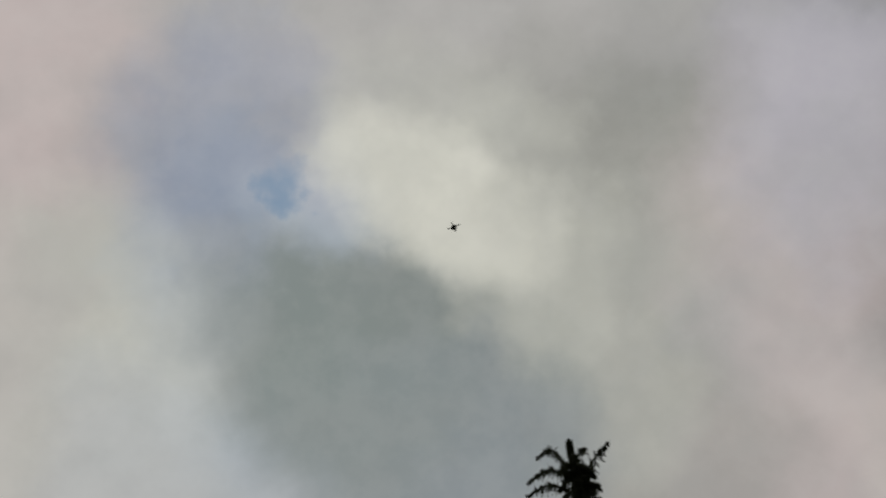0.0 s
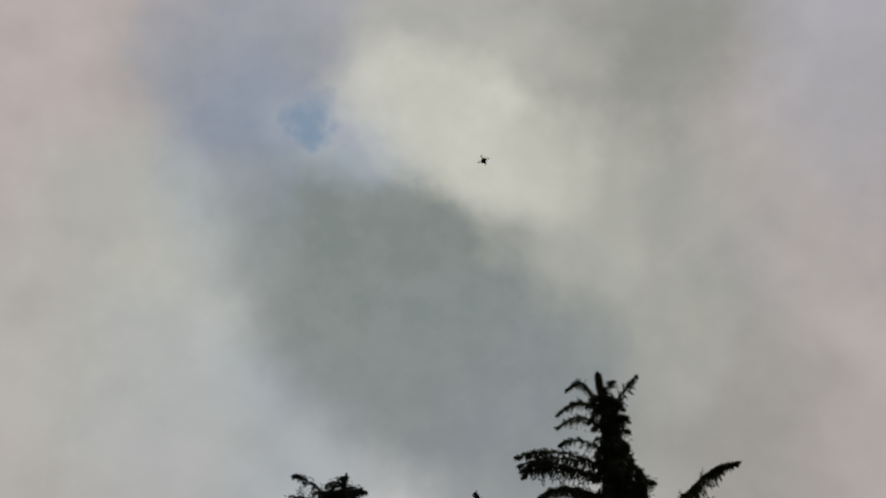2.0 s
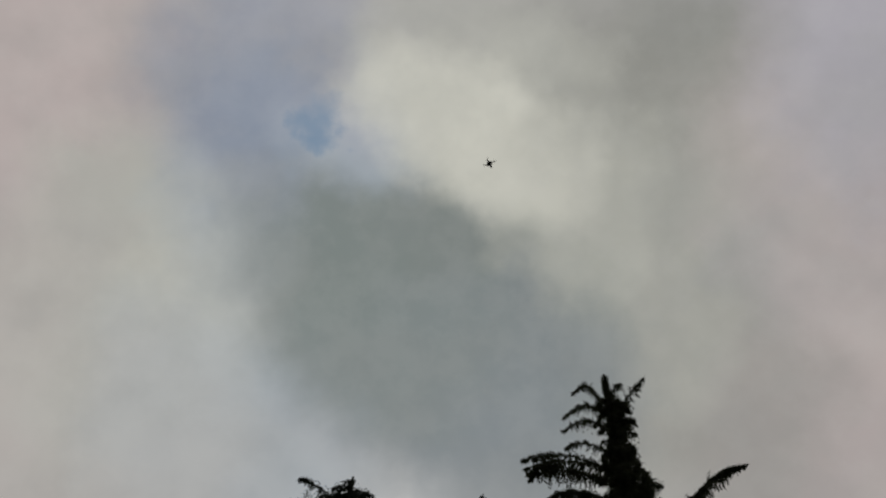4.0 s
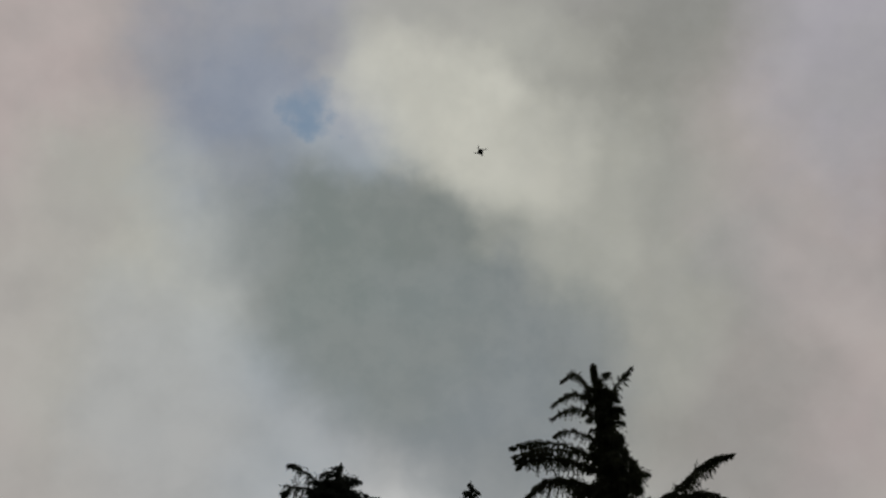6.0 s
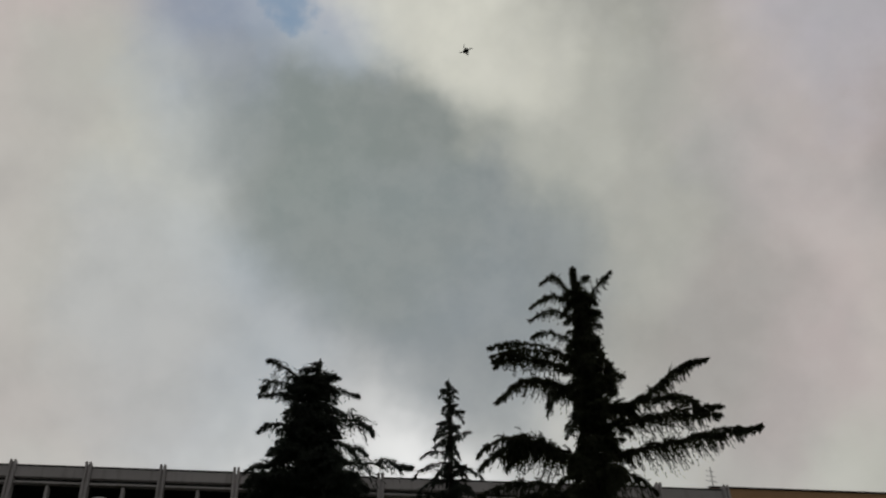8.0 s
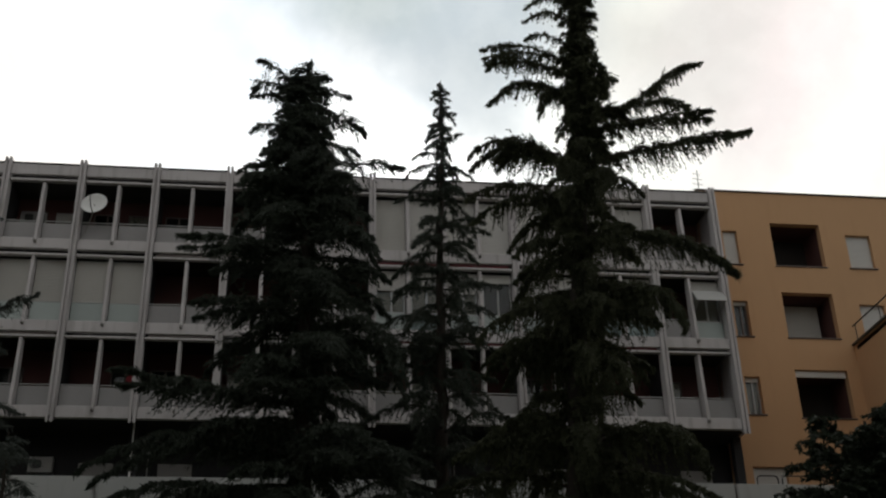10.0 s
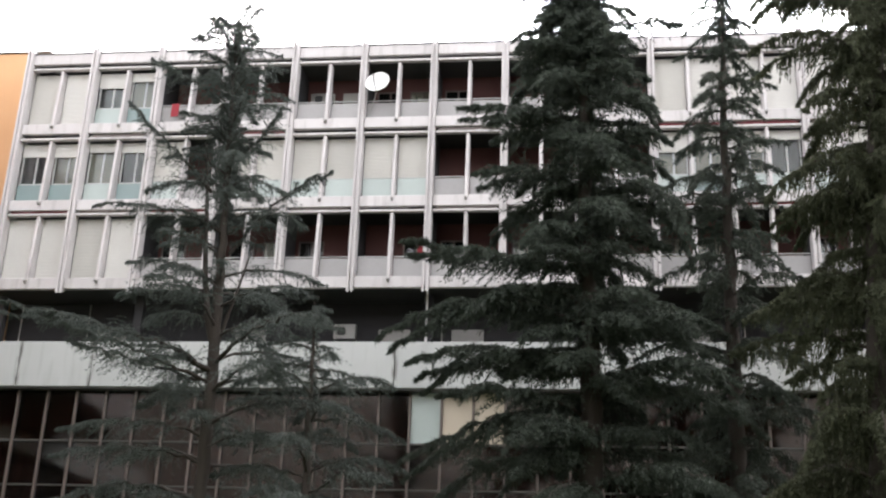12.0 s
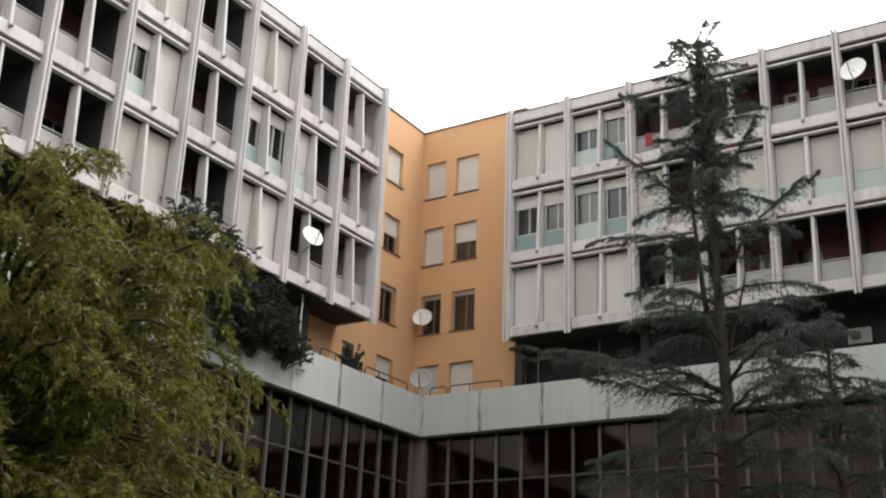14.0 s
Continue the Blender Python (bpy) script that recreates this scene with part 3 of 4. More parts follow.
# ---- glazed podium with its white band ----
BX, BY, BLOW, BTOP = -24.72, 37.32, 10.88, 12.48
pod = thing("glazed_podium", pose(0, 0, 0), "two-storey podium of brown smoked glass under a white concrete band", "building")


def podium_side(m, count, first, rng, cream=()):
    """Band panels, mullions, rails and panes along one side; m puts local x along the side and y inwards."""
    for k in range(count):
        x = first + (k + 0.5) * BAY
        part("band_panel", bar(BAY - 0.025, 0.22, BTOP - BLOW, BAND, 0.015), pod, *(m @ Vector((x, 0, BLOW))), turn=m.to_3x3().to_4x4())
    length = count * BAY
    n = int(length / 1.06)
    turn = m.to_3x3().to_4x4()
    # band underside coloured near black in place of its shade
    part("band_core", bar(length, 2.3, 0.25, SOFFIT_SHADE, 0), pod, *(m @ Vector((first + length / 2, 0.225, BLOW))), turn=turn)
    part("drip_edge", bar(length, 0.3, 0.06, COPING, 0.01), pod, *(m @ Vector((first + length / 2, 0.05, BLOW - 0.065))), turn=turn)
    for z, h in ((9.05, 0.07), (7.55, 0.06), (4.4, 0.25)):
        part("transom", bar(length, 0.1, h, COPING), pod, *(m @ Vector((first + length / 2, 0.42, z))), turn=turn)
    for i in range(n + 1):
        part("mullion", bar(0.075, 0.16, BLOW - 0.06, BRONZE), pod, *(m @ Vector((first + i * 1.06, 0.35, 0))), turn=turn)
        if i == n:
            break
        for z0, z1 in ((9.12, BLOW - 0.06), (7.61, 9.05), (4.65, 7.55)):
            x = first + (i + 0.5) * 1.06
            p = part("pane", bar(0.98, 0.012, z1 - z0, SMOKED, 0), pod, *(m @ Vector((x, 0.47, z0))), turn=turn)
            p.visible_shadow = False
            if i in cream and z0 > 9:
                part("blind", bar(0.97, 0.01, z1 - z0, MINT if i == cream[0] else BLIND, 0), pod, *(m @ Vector((x, 0.455, z0))), turn=turn, label="cream blind in the window")
            elif rng.random() < 0.92:
                part("curtain", bar(0.9, 0.02, z1 - z0, CURTAIN, 0), pod, *(m @ Vector((x, 0.52 + 0.2 * rng.random(), z0))), turn=turn)
    # inner wall coloured near black as the unlit depth of the podium
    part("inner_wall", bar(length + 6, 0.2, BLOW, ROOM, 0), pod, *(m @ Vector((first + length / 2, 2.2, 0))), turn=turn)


rng = random.Random(11)
podium_side(pose(BX, BY, 0), 18, 0.0, rng, cream=(18, 19, 20))
podium_side(pose(BX, BY - 10 * BAY, 0, 0, 0, 90), 10, 0.0, rng)
part("band_corner", bar(0.24, 0.24, BTOP - BLOW - 0.004, BAND, 0.01), pod, BX - 0.112, BY - 0.008, BLOW)
part("corner_post", bar(0.55, 0.55, BLOW - 0.003, BRONZE, 0.02), pod, BX - 0.2, BY - 0.02 + 0.2, 0)
# corner and terrace slabs take the same shade-dark colour
part("corner_slab", bar(2.6, 2.6, 0.2, SOFFIT_SHADE, 0), pod, BX - 1.2, BY + 0.24, BLOW + 0.01)
part("terrace_floor", bar(50.0, 3.0, 0.2, SOFFIT_SHADE, 0), pod, 1.0, 37.6, 11.13)
part("terrace_floor", bar(3.0, 27.0, 0.2, SOFFIT_SHADE, 0), pod, -26.3, 10.6, 11.13)


def railing(m, length, label="black iron terrace railing on the white band"):
    """A round-cornered hoop rail on short feet."""
    r = thing("terrace_railing", m, label, "railing", "terrace railings")
    part("handrail", rod([(0, 0, 0.0), (0, 0, 0.22), (0.05, 0, 0.29), (0.12, 0, 0.32), (length - 0.12, 0, 0.32), (length - 0.05, 0, 0.29), (length, 0, 0.22), (length, 0, 0.0)], 0.025, DARK), r)
    for k in range(1, int(length / 0.9)):
        part("foot", bar(0.03, 0.03, 0.31, DARK, 0.005), r, k * 0.9, 0, 0)
    return r


for m, length in ((pose(-24.4, BY + 0.1, BTOP), 0.75), (pose(-23.5, BY + 0.1, BTOP), 2.3), (pose(BX - 0.1, 33.6, BTOP, 0, 0, 90), 2.8), (pose(BX - 0.1, 30.9, BTOP, 0, 0, 90), 2.5),
                  (pose(15.9, BY + 0.1, BTOP), 0.75), (pose(16.8, BY + 0.1, BTOP), 1.6)):
    railing(m, length)

# plain unseen walls added round the standing place to dim facades and glass reflections
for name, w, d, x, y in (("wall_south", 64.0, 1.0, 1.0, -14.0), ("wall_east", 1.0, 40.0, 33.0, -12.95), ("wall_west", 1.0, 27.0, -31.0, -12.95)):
    tagged(new(name, bar(w, d, 24.0, PLASTER)), "plain unseen wall added to cut sky light in the yard", "wall", kind="structure").matrix_basis = pose(x, y, 0)

# ---- trees ----


def curve(root, apex, tip, n):
    s = np.linspace(0, 1, n)[:, None]
    return (1 - s) ** 2 * np.array(root) + 2 * s * (1 - s) * np.array(apex) + s ** 2 * np.array(tip)


def blades(p, d, length, width, g):
    """One narrow three-cornered blade at every point p, along d."""
    n = len(p)
    d = d / (np.linalg.norm(d, axis=1)[:, None] + 1e-9)
    w = np.cross(d, g.normal(size=(n, 3)))
    w /= np.linalg.norm(w, axis=1)[:, None] + 1e-9
    L, W = length * g.uniform(0.6, 1.3, (n, 1)), width * g.uniform(0.7, 1.3, (n, 1))
    v = np.stack([p - w * W / 2, p + w * W / 2, p + d * L], 1).reshape(-1, 3)
    return v, np.arange(3 * n).reshape(n, 3)


def hangers(line, g, count, long, droop, spread, blade, width, per=2, step=0.062, ends=(0.12, 1.0), taper=0.0):
    """Twigs along a limb that spread sideways and hang, all set with needles."""
    n = len(line)
    s = g.uniform(ends[0], ends[1], count)
    i = np.clip((s * (n - 1)), 0, n - 1.001)
    a, fr = i.astype(int), (i % 1)[:, None]
    base = line[a] * (1 - fr) + line[a + 1] * fr
    tang = line[a + 1] - line[a]
    tang /= np.linalg.norm(tang, axis=1)[:, None] + 1e-9
    across = np.cross(tang, (0, 0, 1.0))
    across /= np.linalg.norm(across, axis=1)[:, None] + 1e-9
    sidew = g.normal(size=(count, 1)) * spread
    size = long * g.uniform(0.35, 1.15, count) * np.clip(1.25 - 0.85 * s, 0.3, 1) * np.clip(s * 6, 0.4, 1)
    if taper:
        size *= np.clip((1 - s) * taper, 0.15, 1)
    way = across * sidew + tang * g.uniform(0.1, 0.6, (count, 1)) + np.array([0, 0, 1.0]) * g.uniform(-0.2, 0.35, (count, 1))
    way /= np.linalg.norm(way, axis=1)[:, None] + 1e-9
    k = max(3, int(long / step))
    q = np.linspace(0.02, 1, k)[None, :, None]
    pts = base[:, None] + way[:, None] * size[:, None, None] * q * (1 - 0.35 * droop * q) + np.array([0, 0, -1.0]) * (size[:, None, None] * droop * q ** 1.6)
    direction = np.gradient(pts, axis=1)
    pts, direction = np.repeat(pts.reshape(-1, 3), per, 0), np.repeat(direction.reshape(-1, 3), per, 0)
    direction = direction / (np.linalg.norm(direction, axis=1)[:, None] + 1e-9) + g.normal(size=pts.shape) * 0.5
    pts = pts + g.normal(size=pts.shape) * 0.015
    return blades(pts, direction, blade, width, g)


def bough(root, c1, c2, tip, n=18):
    """A limb that swings along two control points."""
    s = np.linspace(0, 1, n)[:, None]
    a, b, c, d = (np.array(p, float) for p in (root, c1, c2, tip))
    return (1 - s) ** 3 * a + 3 * s * (1 - s) ** 2 * b + 3 * s * s * (1 - s) * c + s ** 3 * d


def along(line, s):
    i = np.clip(s * (len(line) - 1), 0, len(line) - 1.001)
    a, fr = i.astype(int), (i % 1)[:, None]
    tang = line[a + 1] - line[a]
    return line[a] * (1 - fr) + line[a + 1] * fr, tang / (np.linalg.norm(tang, axis=1)[:, None] + 1e-9)


def plume(line, g, side, hang, dense, blade, width, bare=0.08):
    """Needles of one limb: flat side twigs that shorten to the tip, a close cover on the limb, and strands that hang from it."""
    size = np.linalg.norm(np.diff(line, axis=0), axis=1).sum()
    out, down = [], np.array([0, 0, -1.0])

    def dress(pts, thick, per, reach, loose=0.42):
        d = np.gradient(pts, axis=1)
        p, d = np.repeat(pts.reshape(-1, 3), per, 0), np.repeat(d.reshape(-1, 3), per, 0)
        d = d / (np.linalg.norm(d, axis=1)[:, None] + 1e-9) + g.normal(size=p.shape) * loose
        out.append(blades(p + g.normal(size=p.shape) * thick, d, blade * reach, width * 0.85, g))

    # flat side twigs
    n = int(size * dense) + 3
    s = g.uniform(bare, 1.0, n)
    base, tang = along(line, s)
    across = np.cross(tang, (0, 0, 1.0))
    across /= np.linalg.norm(across, axis=1)[:, None] + 1e-9
    way = across * g.choice([-1.0, 1.0], (n, 1)) * g.uniform(0.25, 1.0, (n, 1)) + tang * g.uniform(0.35, 1.0, (n, 1))
    way[:, 2] += g.uniform(-0.12, 0.12, n)
    way /= np.linalg.norm(way, axis=1)[:, None] + 1e-9
    span = side * np.clip((1 - s) * 1.7, 0.05, 1) * np.clip(s * 5, 0.4, 1) * g.uniform(0.45, 1.15, n)
    q = np.linspace(0.03, 1, max(4, int(side / 0.075)))[None, :, None]
    twigs = base[:, None] + way[:, None] * span[:, None, None] * q + down * span[:, None, None] * 0.42 * q ** 2
    dress(twigs, 0.012, 2, 1.0)
    # close cover of the limb, finer to the tip
    n = int(size * dense * 3.2) + 6
    s = g.uniform(bare, 1.0, n) ** 1.15
    base, tang = along(line, s)
    v, f = blades(base + g.normal(size=base.shape) * 0.02 * (1.2 - s)[:, None], tang + g.normal(size=base.shape) * 0.5 * (1.15 - s)[:, None] + down * 0.12, blade * 0.75, width * 0.8, g)
    out.append((v, f))
    # hanging strands
    n = int(size * dense * 1.25) + 2 if hang else 0
    if n:
        s = g.uniform(bare, 0.99, n)
        base, tang = along(line, s)
        base = base + np.cross(tang, down) * g.normal(size=(n, 1)) * side * 0.3 * np.clip(1 - s, 0.1, 1)[:, None]
        way = down + tang * g.uniform(-0.05, 0.55, (n, 1)) + g.normal(size=(n, 3)) * 0.12
        drop = hang * np.clip((1.03 - s) * 1.6, 0.12, 1) * np.clip(s * 4, 0.35, 1) * g.uniform(0.15, 1.1, n) ** 1.4
        q = np.linspace(0.03, 1, max(4, int(hang / 0.08)))[None, :, None]
        dress(base[:, None] + way[:, None] * drop[:, None, None] * q, 0.008, 2, 0.7, 0.26)
    return out


def conifer(name, dist, az, label, trunk, limbs, needles, g, side=0.5, hang=0.5, dense=24, blade=0.11, width=0.03, core=0, forks=()):
    """trunk: rows of (x, y, z, radius). limbs: points of each limb in the tree's own axes (x across the view, y away, z up), then its own side, hang and bare start."""
    a = radians(az)
    t = thing(name, Matrix.Translation((dist * math.sin(a), dist * math.cos(a), 0)) @ Matrix.Rotation(-a, 4, "Z"), label, "tree", "courtyard trees")
    tr = np.array(trunk, float)
    z = np.linspace(tr[0, 2], tr[-1, 2], 44)
    col = [np.interp(z, tr[:, 2], tr[:, c]) for c in range(4)]
    line = np.stack(col[:3], 1)
    line[:, :2] += g.normal(size=(44, 2)) * 0.02
    part("trunk", mesh_of([tube(line, col[3], 10)] + [tube(bough(*f[:4]), np.linspace(f[4], f[4] * 0.3, 18), 7) for f in forks], BARK, "trunk"), t)
    leaf = []
    for points, own_side, own_hang, bare in limbs:
        pts = bough(*points)
        size = np.linalg.norm(np.diff(pts, axis=0), axis=1).sum()
        pts[1:-1] += g.normal(size=(16, 3)) * 0.008 * size
        part("branch", mesh_of([tube(pts, np.linspace(0.011 * size + 0.008, 0.005, 18), 5)], BARK, "branch"), t)
        fit_ = min(1.0, 0.15 + size / 2.2)
        leaf += plume(pts, g, side * own_side * fit_, hang * own_hang * fit_, dense, blade, width, bare)
    if core:  # short growth close round the stem
        up = line[line[:, 2] > core[0]]
        leaf.append(hangers(up, g, int(core[1]), core[2], 0.6, 1.3, blade, width, 2, ends=(0.0, 0.99), taper=4.0))
    tagged(part("crown", mesh_of(leaf, needles, "crown", False), t), kind="stuff")
    return t


def drawn(rows, g, depth=(-0.3, 0.3), side=1.0, hang=1.0, bare=0.08):
    """Limbs seen in outline: four points (x, z) each, with a free sway in depth."""
    out = []
    for x0, z0, x1, z1, x2, z2, x3, z3 in rows:
        y = g.uniform(*depth)
        out.append((((x0, 0, z0), (x1, y * 0.4, z1), (x2, y * 0.8, z2), (x3, y, z3)), side, hang, bare))
    return out


def tiers(g, zs, each, reach, rise, sag, lean=lambda z: 0.0, side=1.0, hang=1.0, bare=0.1, jitter=0.16, start=0.0):
    """Limbs in loose tiers round a stem: they rise, arch over and drop at the tip."""
    out = []
    for z in zs:
        turn = g.uniform(0, 2 * math.pi)
        for k in range(each):
            ang, zz = turn + (k + g.uniform(-0.35, 0.35)) * 2 * math.pi / each, z + g.normal() * jitter
            L = reach(zz) * g.uniform(0.4, 1.2)
            c, s, x0, lift, fall = math.cos(ang), math.sin(ang), lean(zz), rise * L * g.uniform(0.5, 1.4), sag * L * g.uniform(0.2, 1.5)
            at = lambda f, dz: (x0 + c * L * f, s * L * f, zz + dz)
            out.append(((at(start, 0), at(0.35, lift), at(0.7, lift * 1.1 - fall * 0.2), at(1.0, lift * 0.6 - fall)), side, hang, bare))
    return out


def tree(name, dist, az, label, trunk, limbs, leaves, g, long, droop, spread, blade, width, density):
    """Broad-leaved tree: limbs of (root, apex, tip) in the tree's own axes, set all along with leafy shoots."""
    a = radians(az)
    t = thing(name, Matrix.Translation((dist * math.sin(a), dist * math.cos(a), 0)) @ Matrix.Rotation(-a, 4, "Z"), label, "tree", "courtyard trees")
    tr = np.array(trunk, float)
    z = np.linspace(0, 1, 40) * (len(tr) - 1)
    col = [np.interp(z, np.arange(len(tr)), tr[:, c]) for c in range(4)]
    part("trunk", mesh_of([tube(np.stack(col[:3], 1), col[3], 10)], BARK, "trunk"), t)
    leaf = []
    for root, apex, tip in limbs:
        pts = curve(root, apex, tip, 16)
        size = np.linalg.norm(np.diff(pts, axis=0), axis=1).sum()
        pts[1:] += g.normal(size=(15, 3)) * 0.02 * size / 3
        part("branch", mesh_of([tube(pts, np.linspace(0.010 * size + 0.008, 0.006, 16), 5)], BARK, "branch"), t)
        reach = long * min(1.0, 0.12 + size / 2.6)
        leaf.append(hangers(pts, g, int(size * density) + 4, reach, droop, spread, blade, width))
        leaf.append(hangers(pts, g, int(size * density * 0.8) + 4, reach * 0.4, 0.15, 1.2, blade, width))
    tagged(part("crown", mesh_of(leaf, leaves, "crown", False), t), kind="stuff")
    return t


g = np.random.default_rng(5)
# tall cedar: its outreaching limbs one by one, as x, z of four points
TALL_WEST = (
    (0.24, 22.84, 0.15, 23.70, -0.09, 23.92, -0.47, 23.50), (0.30, 22.52, -0.04, 23.04, -0.41, 23.09, -0.81, 22.67),
    (0.26, 22.02, -0.07, 22.42, -0.45, 22.44, -0.88, 22.07), (0.35, 21.08, -0.22, 21.56, -0.62, 21.65, -0.86, 21.35),
    (0.45, 20.43, -0.51, 21.08, -1.36, 21.30, -2.09, 21.07), (0.27, 20.07, -0.88, 20.91, -1.63, 21.12, -2.00, 20.71),
    (0.27, 19.23, -0.53, 20.25, -1.28, 20.31, -1.99, 19.40), (0.19, 19.15, -0.19, 19.81, -0.48, 19.72, -0.66, 18.88),
)
TALL_EAST = (
    (0.59, 22.18, 0.87, 22.63, 1.19, 22.99, 1.57, 23.28), (1.00, 18.87, 2.26, 18.81, 2.58, 20.35, 3.79, 20.29),
    (2.13, 18.97, 2.74, 19.13, 3.13, 19.05, 3.28, 18.73), (0.55, 18.24, 2.27, 18.51, 3.26, 18.54, 3.83, 18.45),
    (0.50, 17.37, 2.25, 17.49, 3.47, 17.92, 4.72, 17.82),
)
TALL_LOW = (
    (0.3, 15.12, 1.83, 15.03, 2.93, 14.35, 3.62, 13.08), (0.1, 15.78, -0.7, 16.5, -1.57, 16.38, -2.54, 15.41),
    (0.18, 13.15, 1.42, 13.68, 2.12, 13.19, 2.28, 11.68), (0.0, 12.14, -0.84, 12.54, -1.61, 12.26, -2.32, 11.3),
    (0.0, 9.75, 1.35, 10.3, 2.12, 9.9, 2.42, 8.57), (-0.28, 9.91, -1.27, 10.06, -2.19, 9.83, -3.05, 9.24), (-0.3, 8.69, 0.49, 9.09, 1.44, 8.79, 2.64, 7.79),
)
KNOB = ((0.6, 19.0, 1.08, 20.24, 1.18, 20.29, 1.19, 19.67), (0.6, 18.6, 1.2, 19.2, 1.5, 19.1, 1.7, 18.5), (0.45, 16.9, -0.88, 18.42, -1.85, 18.61, -2.58, 17.67), (0.4, 16.8, -0.7, 18.1, -1.5, 18.5, -1.9, 17.6))
lean3 = lambda z: float(np.interp(z, (0, 6, 9.4, 13.6, 18, 24), (-0.75, -0.57, -0.38, 0.0, 0.55, 0.62)))
limbs = drawn(TALL_WEST[:4], g, side=0.5, hang=0.5, bare=0.02) + drawn(TALL_WEST[4:], g, side=0.8, hang=0.7, bare=0.02) + drawn(TALL_EAST, g, side=0.9, hang=0.9, bare=0.02) + drawn(TALL_EAST[1:], g, (0.0, 0.3), 0.6, 1.0, 0.02) + drawn(TALL_WEST[4:], g, (0.0, 0.3), 0.5, 0.8, 0.02) + drawn(KNOB, g, (-0.2, 0.2), 1.1, 1.0, 0.02) + drawn(KNOB, g, (0.2, 0.5), 1.1, 1.2, 0.02)
limbs += drawn(TALL_LOW, g, (-1.6, -0.4), 1.2, 1.2) + drawn(TALL_LOW, g, (-2.2, -1.2), 1.0, 1.0)
limbs += tiers(g, np.linspace(17.3, 22.9, 30), 5, lambda z: 0.52 + 0.05 * (23 - z), 0.1, 0.5, lean3, 1.3, 1.0, 0.0)
limbs += tiers(g, np.linspace(16.2, 20.0, 8), 4, lambda z: 0.9, 0.2, 0.4, lean3, 0.9, 0.8, 0.0)
limbs += tiers(g, np.linspace(2.5, 16.6, 25), 5, lambda z: 1.95 + 0.09 * (16.6 - z), 0.26, 0.4, lean3, 1.0, 1.3)
conifer("tall_cedar", 26, 15.2, "tall dark deodar cedar with arching, weeping limbs", [(-0.75, 0, 0, 0.40), (-0.55, 0, 6.2, 0.30), (-0.38, 0, 9.4, 0.25), (0.0, 0, 13.6, 0.20), (0.4, 0, 18, 0.14), (0.53, 0, 21.5, 0.08), (0.49, 0, 23.9, 0.02)],
        limbs, OLIVE, g, 0.5, 0.85, 30, 0.115, 0.036, (9.0, 5200, 0.62))

# broad dark cedar
g = np.random.default_rng(8)
BROAD_TOP = (
    (-0.3, 20.6, -0.91, 21.24, -1.26, 21.48, -1.45, 21.42), (-0.3, 20.4, -1.13, 21.06, -1.53, 21.03, -1.66, 20.43),
    (-0.3, 20.1, -0.84, 20.35, -1.21, 20.38, -1.46, 20.21), (-0.3, 19.04, -0.95, 19.51, -1.37, 19.57, -1.58, 19.21),
    (-0.29, 18.42, -0.77, 18.57, -1.11, 18.61, -1.32, 18.54), (-0.3, 17.9, -1.17, 18.18, -1.59, 18.13, -1.84, 17.75),
    (0.0, 20.7, 0.23, 21.07, 0.42, 21.11, 0.59, 20.94), (-0.07, 20.6, 0.37, 20.66, 0.78, 20.51, 1.16, 20.29),
    (-0.1, 19.99, 0.31, 19.97, 0.59, 19.82, 0.78, 19.55),
)
BROAD_MID = (
    (-0.1, 19.24, 0.72, 19.62, 1.22, 19.51, 1.5, 18.91), (0.0, 18.87, 0.58, 18.68, 1.01, 18.43, 1.37, 18.14),
    (0.1, 18.0, 1.22, 18.13, 1.96, 18.04, 2.55, 17.77), (0.0, 16.1, 0.87, 16.29, 1.41, 15.85, 1.88, 14.76), (0.0, 15.37, -0.95, 15.49, -1.98, 15.42, -3.1, 15.17),
    (0.0, 13.54, -1.26, 13.83, -2.14, 13.79, -2.69, 13.43), (0.1, 13.07, 1.31, 13.9, 2.09, 13.25, 2.57, 11.11),
)
BROAD_LOW = (
    (0.06, 11.27, -1.47, 11.38, -2.9, 11.4, -4.2, 11.31), (0.05, 9.83, -1.66, 10.62, -3.23, 10.32, -4.65, 8.91), (0.04, 8.71, -1.51, 9.22, -2.83, 9.07, -3.94, 8.28),
    (0.1, 9.55, 1.43, 10.1, 2.15, 9.92, 2.35, 8.99), (0.1, 7.36, -1.39, 7.79, -2.83, 7.33, -4.18, 5.99), (0.1, 8.16, 1.42, 8.98, 2.46, 8.9, 3.27, 7.91),
)
r1 = lambda z: float(np.interp(z, (3, 9, 12, 15, 17.5, 18.5, 20, 21.4), (4.3, 3.1, 2.3, 2.1, 2.0, 1.3, 1.0, 0.6)))
lean1 = lambda z: float(np.interp(z, (0, 15, 18, 20.5, 21.6), (0.1, 0.0, -0.15, -0.22, -0.02)))
limbs = drawn(BROAD_TOP, g, side=0.55, hang=0.6, bare=0.02) + drawn(BROAD_MID, g, (-0.8, 0.0), 1.0, 1.0, 0.04) + drawn(BROAD_LOW, g, (-1.4, -0.6), 1.3, 1.2)
limbs += drawn(BROAD_LOW, g, (-2.4, -1.6), 1.1, 1.1) + drawn(BROAD_MID[3:], g, (-1.6, -0.9), 1.0, 1.0)
limbs += tiers(g, np.linspace(16.8, 21.2, 24), 6, lambda z: 0.85 * r1(z), 0.1, 0.25, lean1, 1.0, 0.8, 0.02)
limbs += tiers(g, np.linspace(2.6, 16.8, 24), 5, lambda z: 1.1 * r1(z), 0.16, 0.32, lean1, 1.15, 1.1, jitter=0.3)
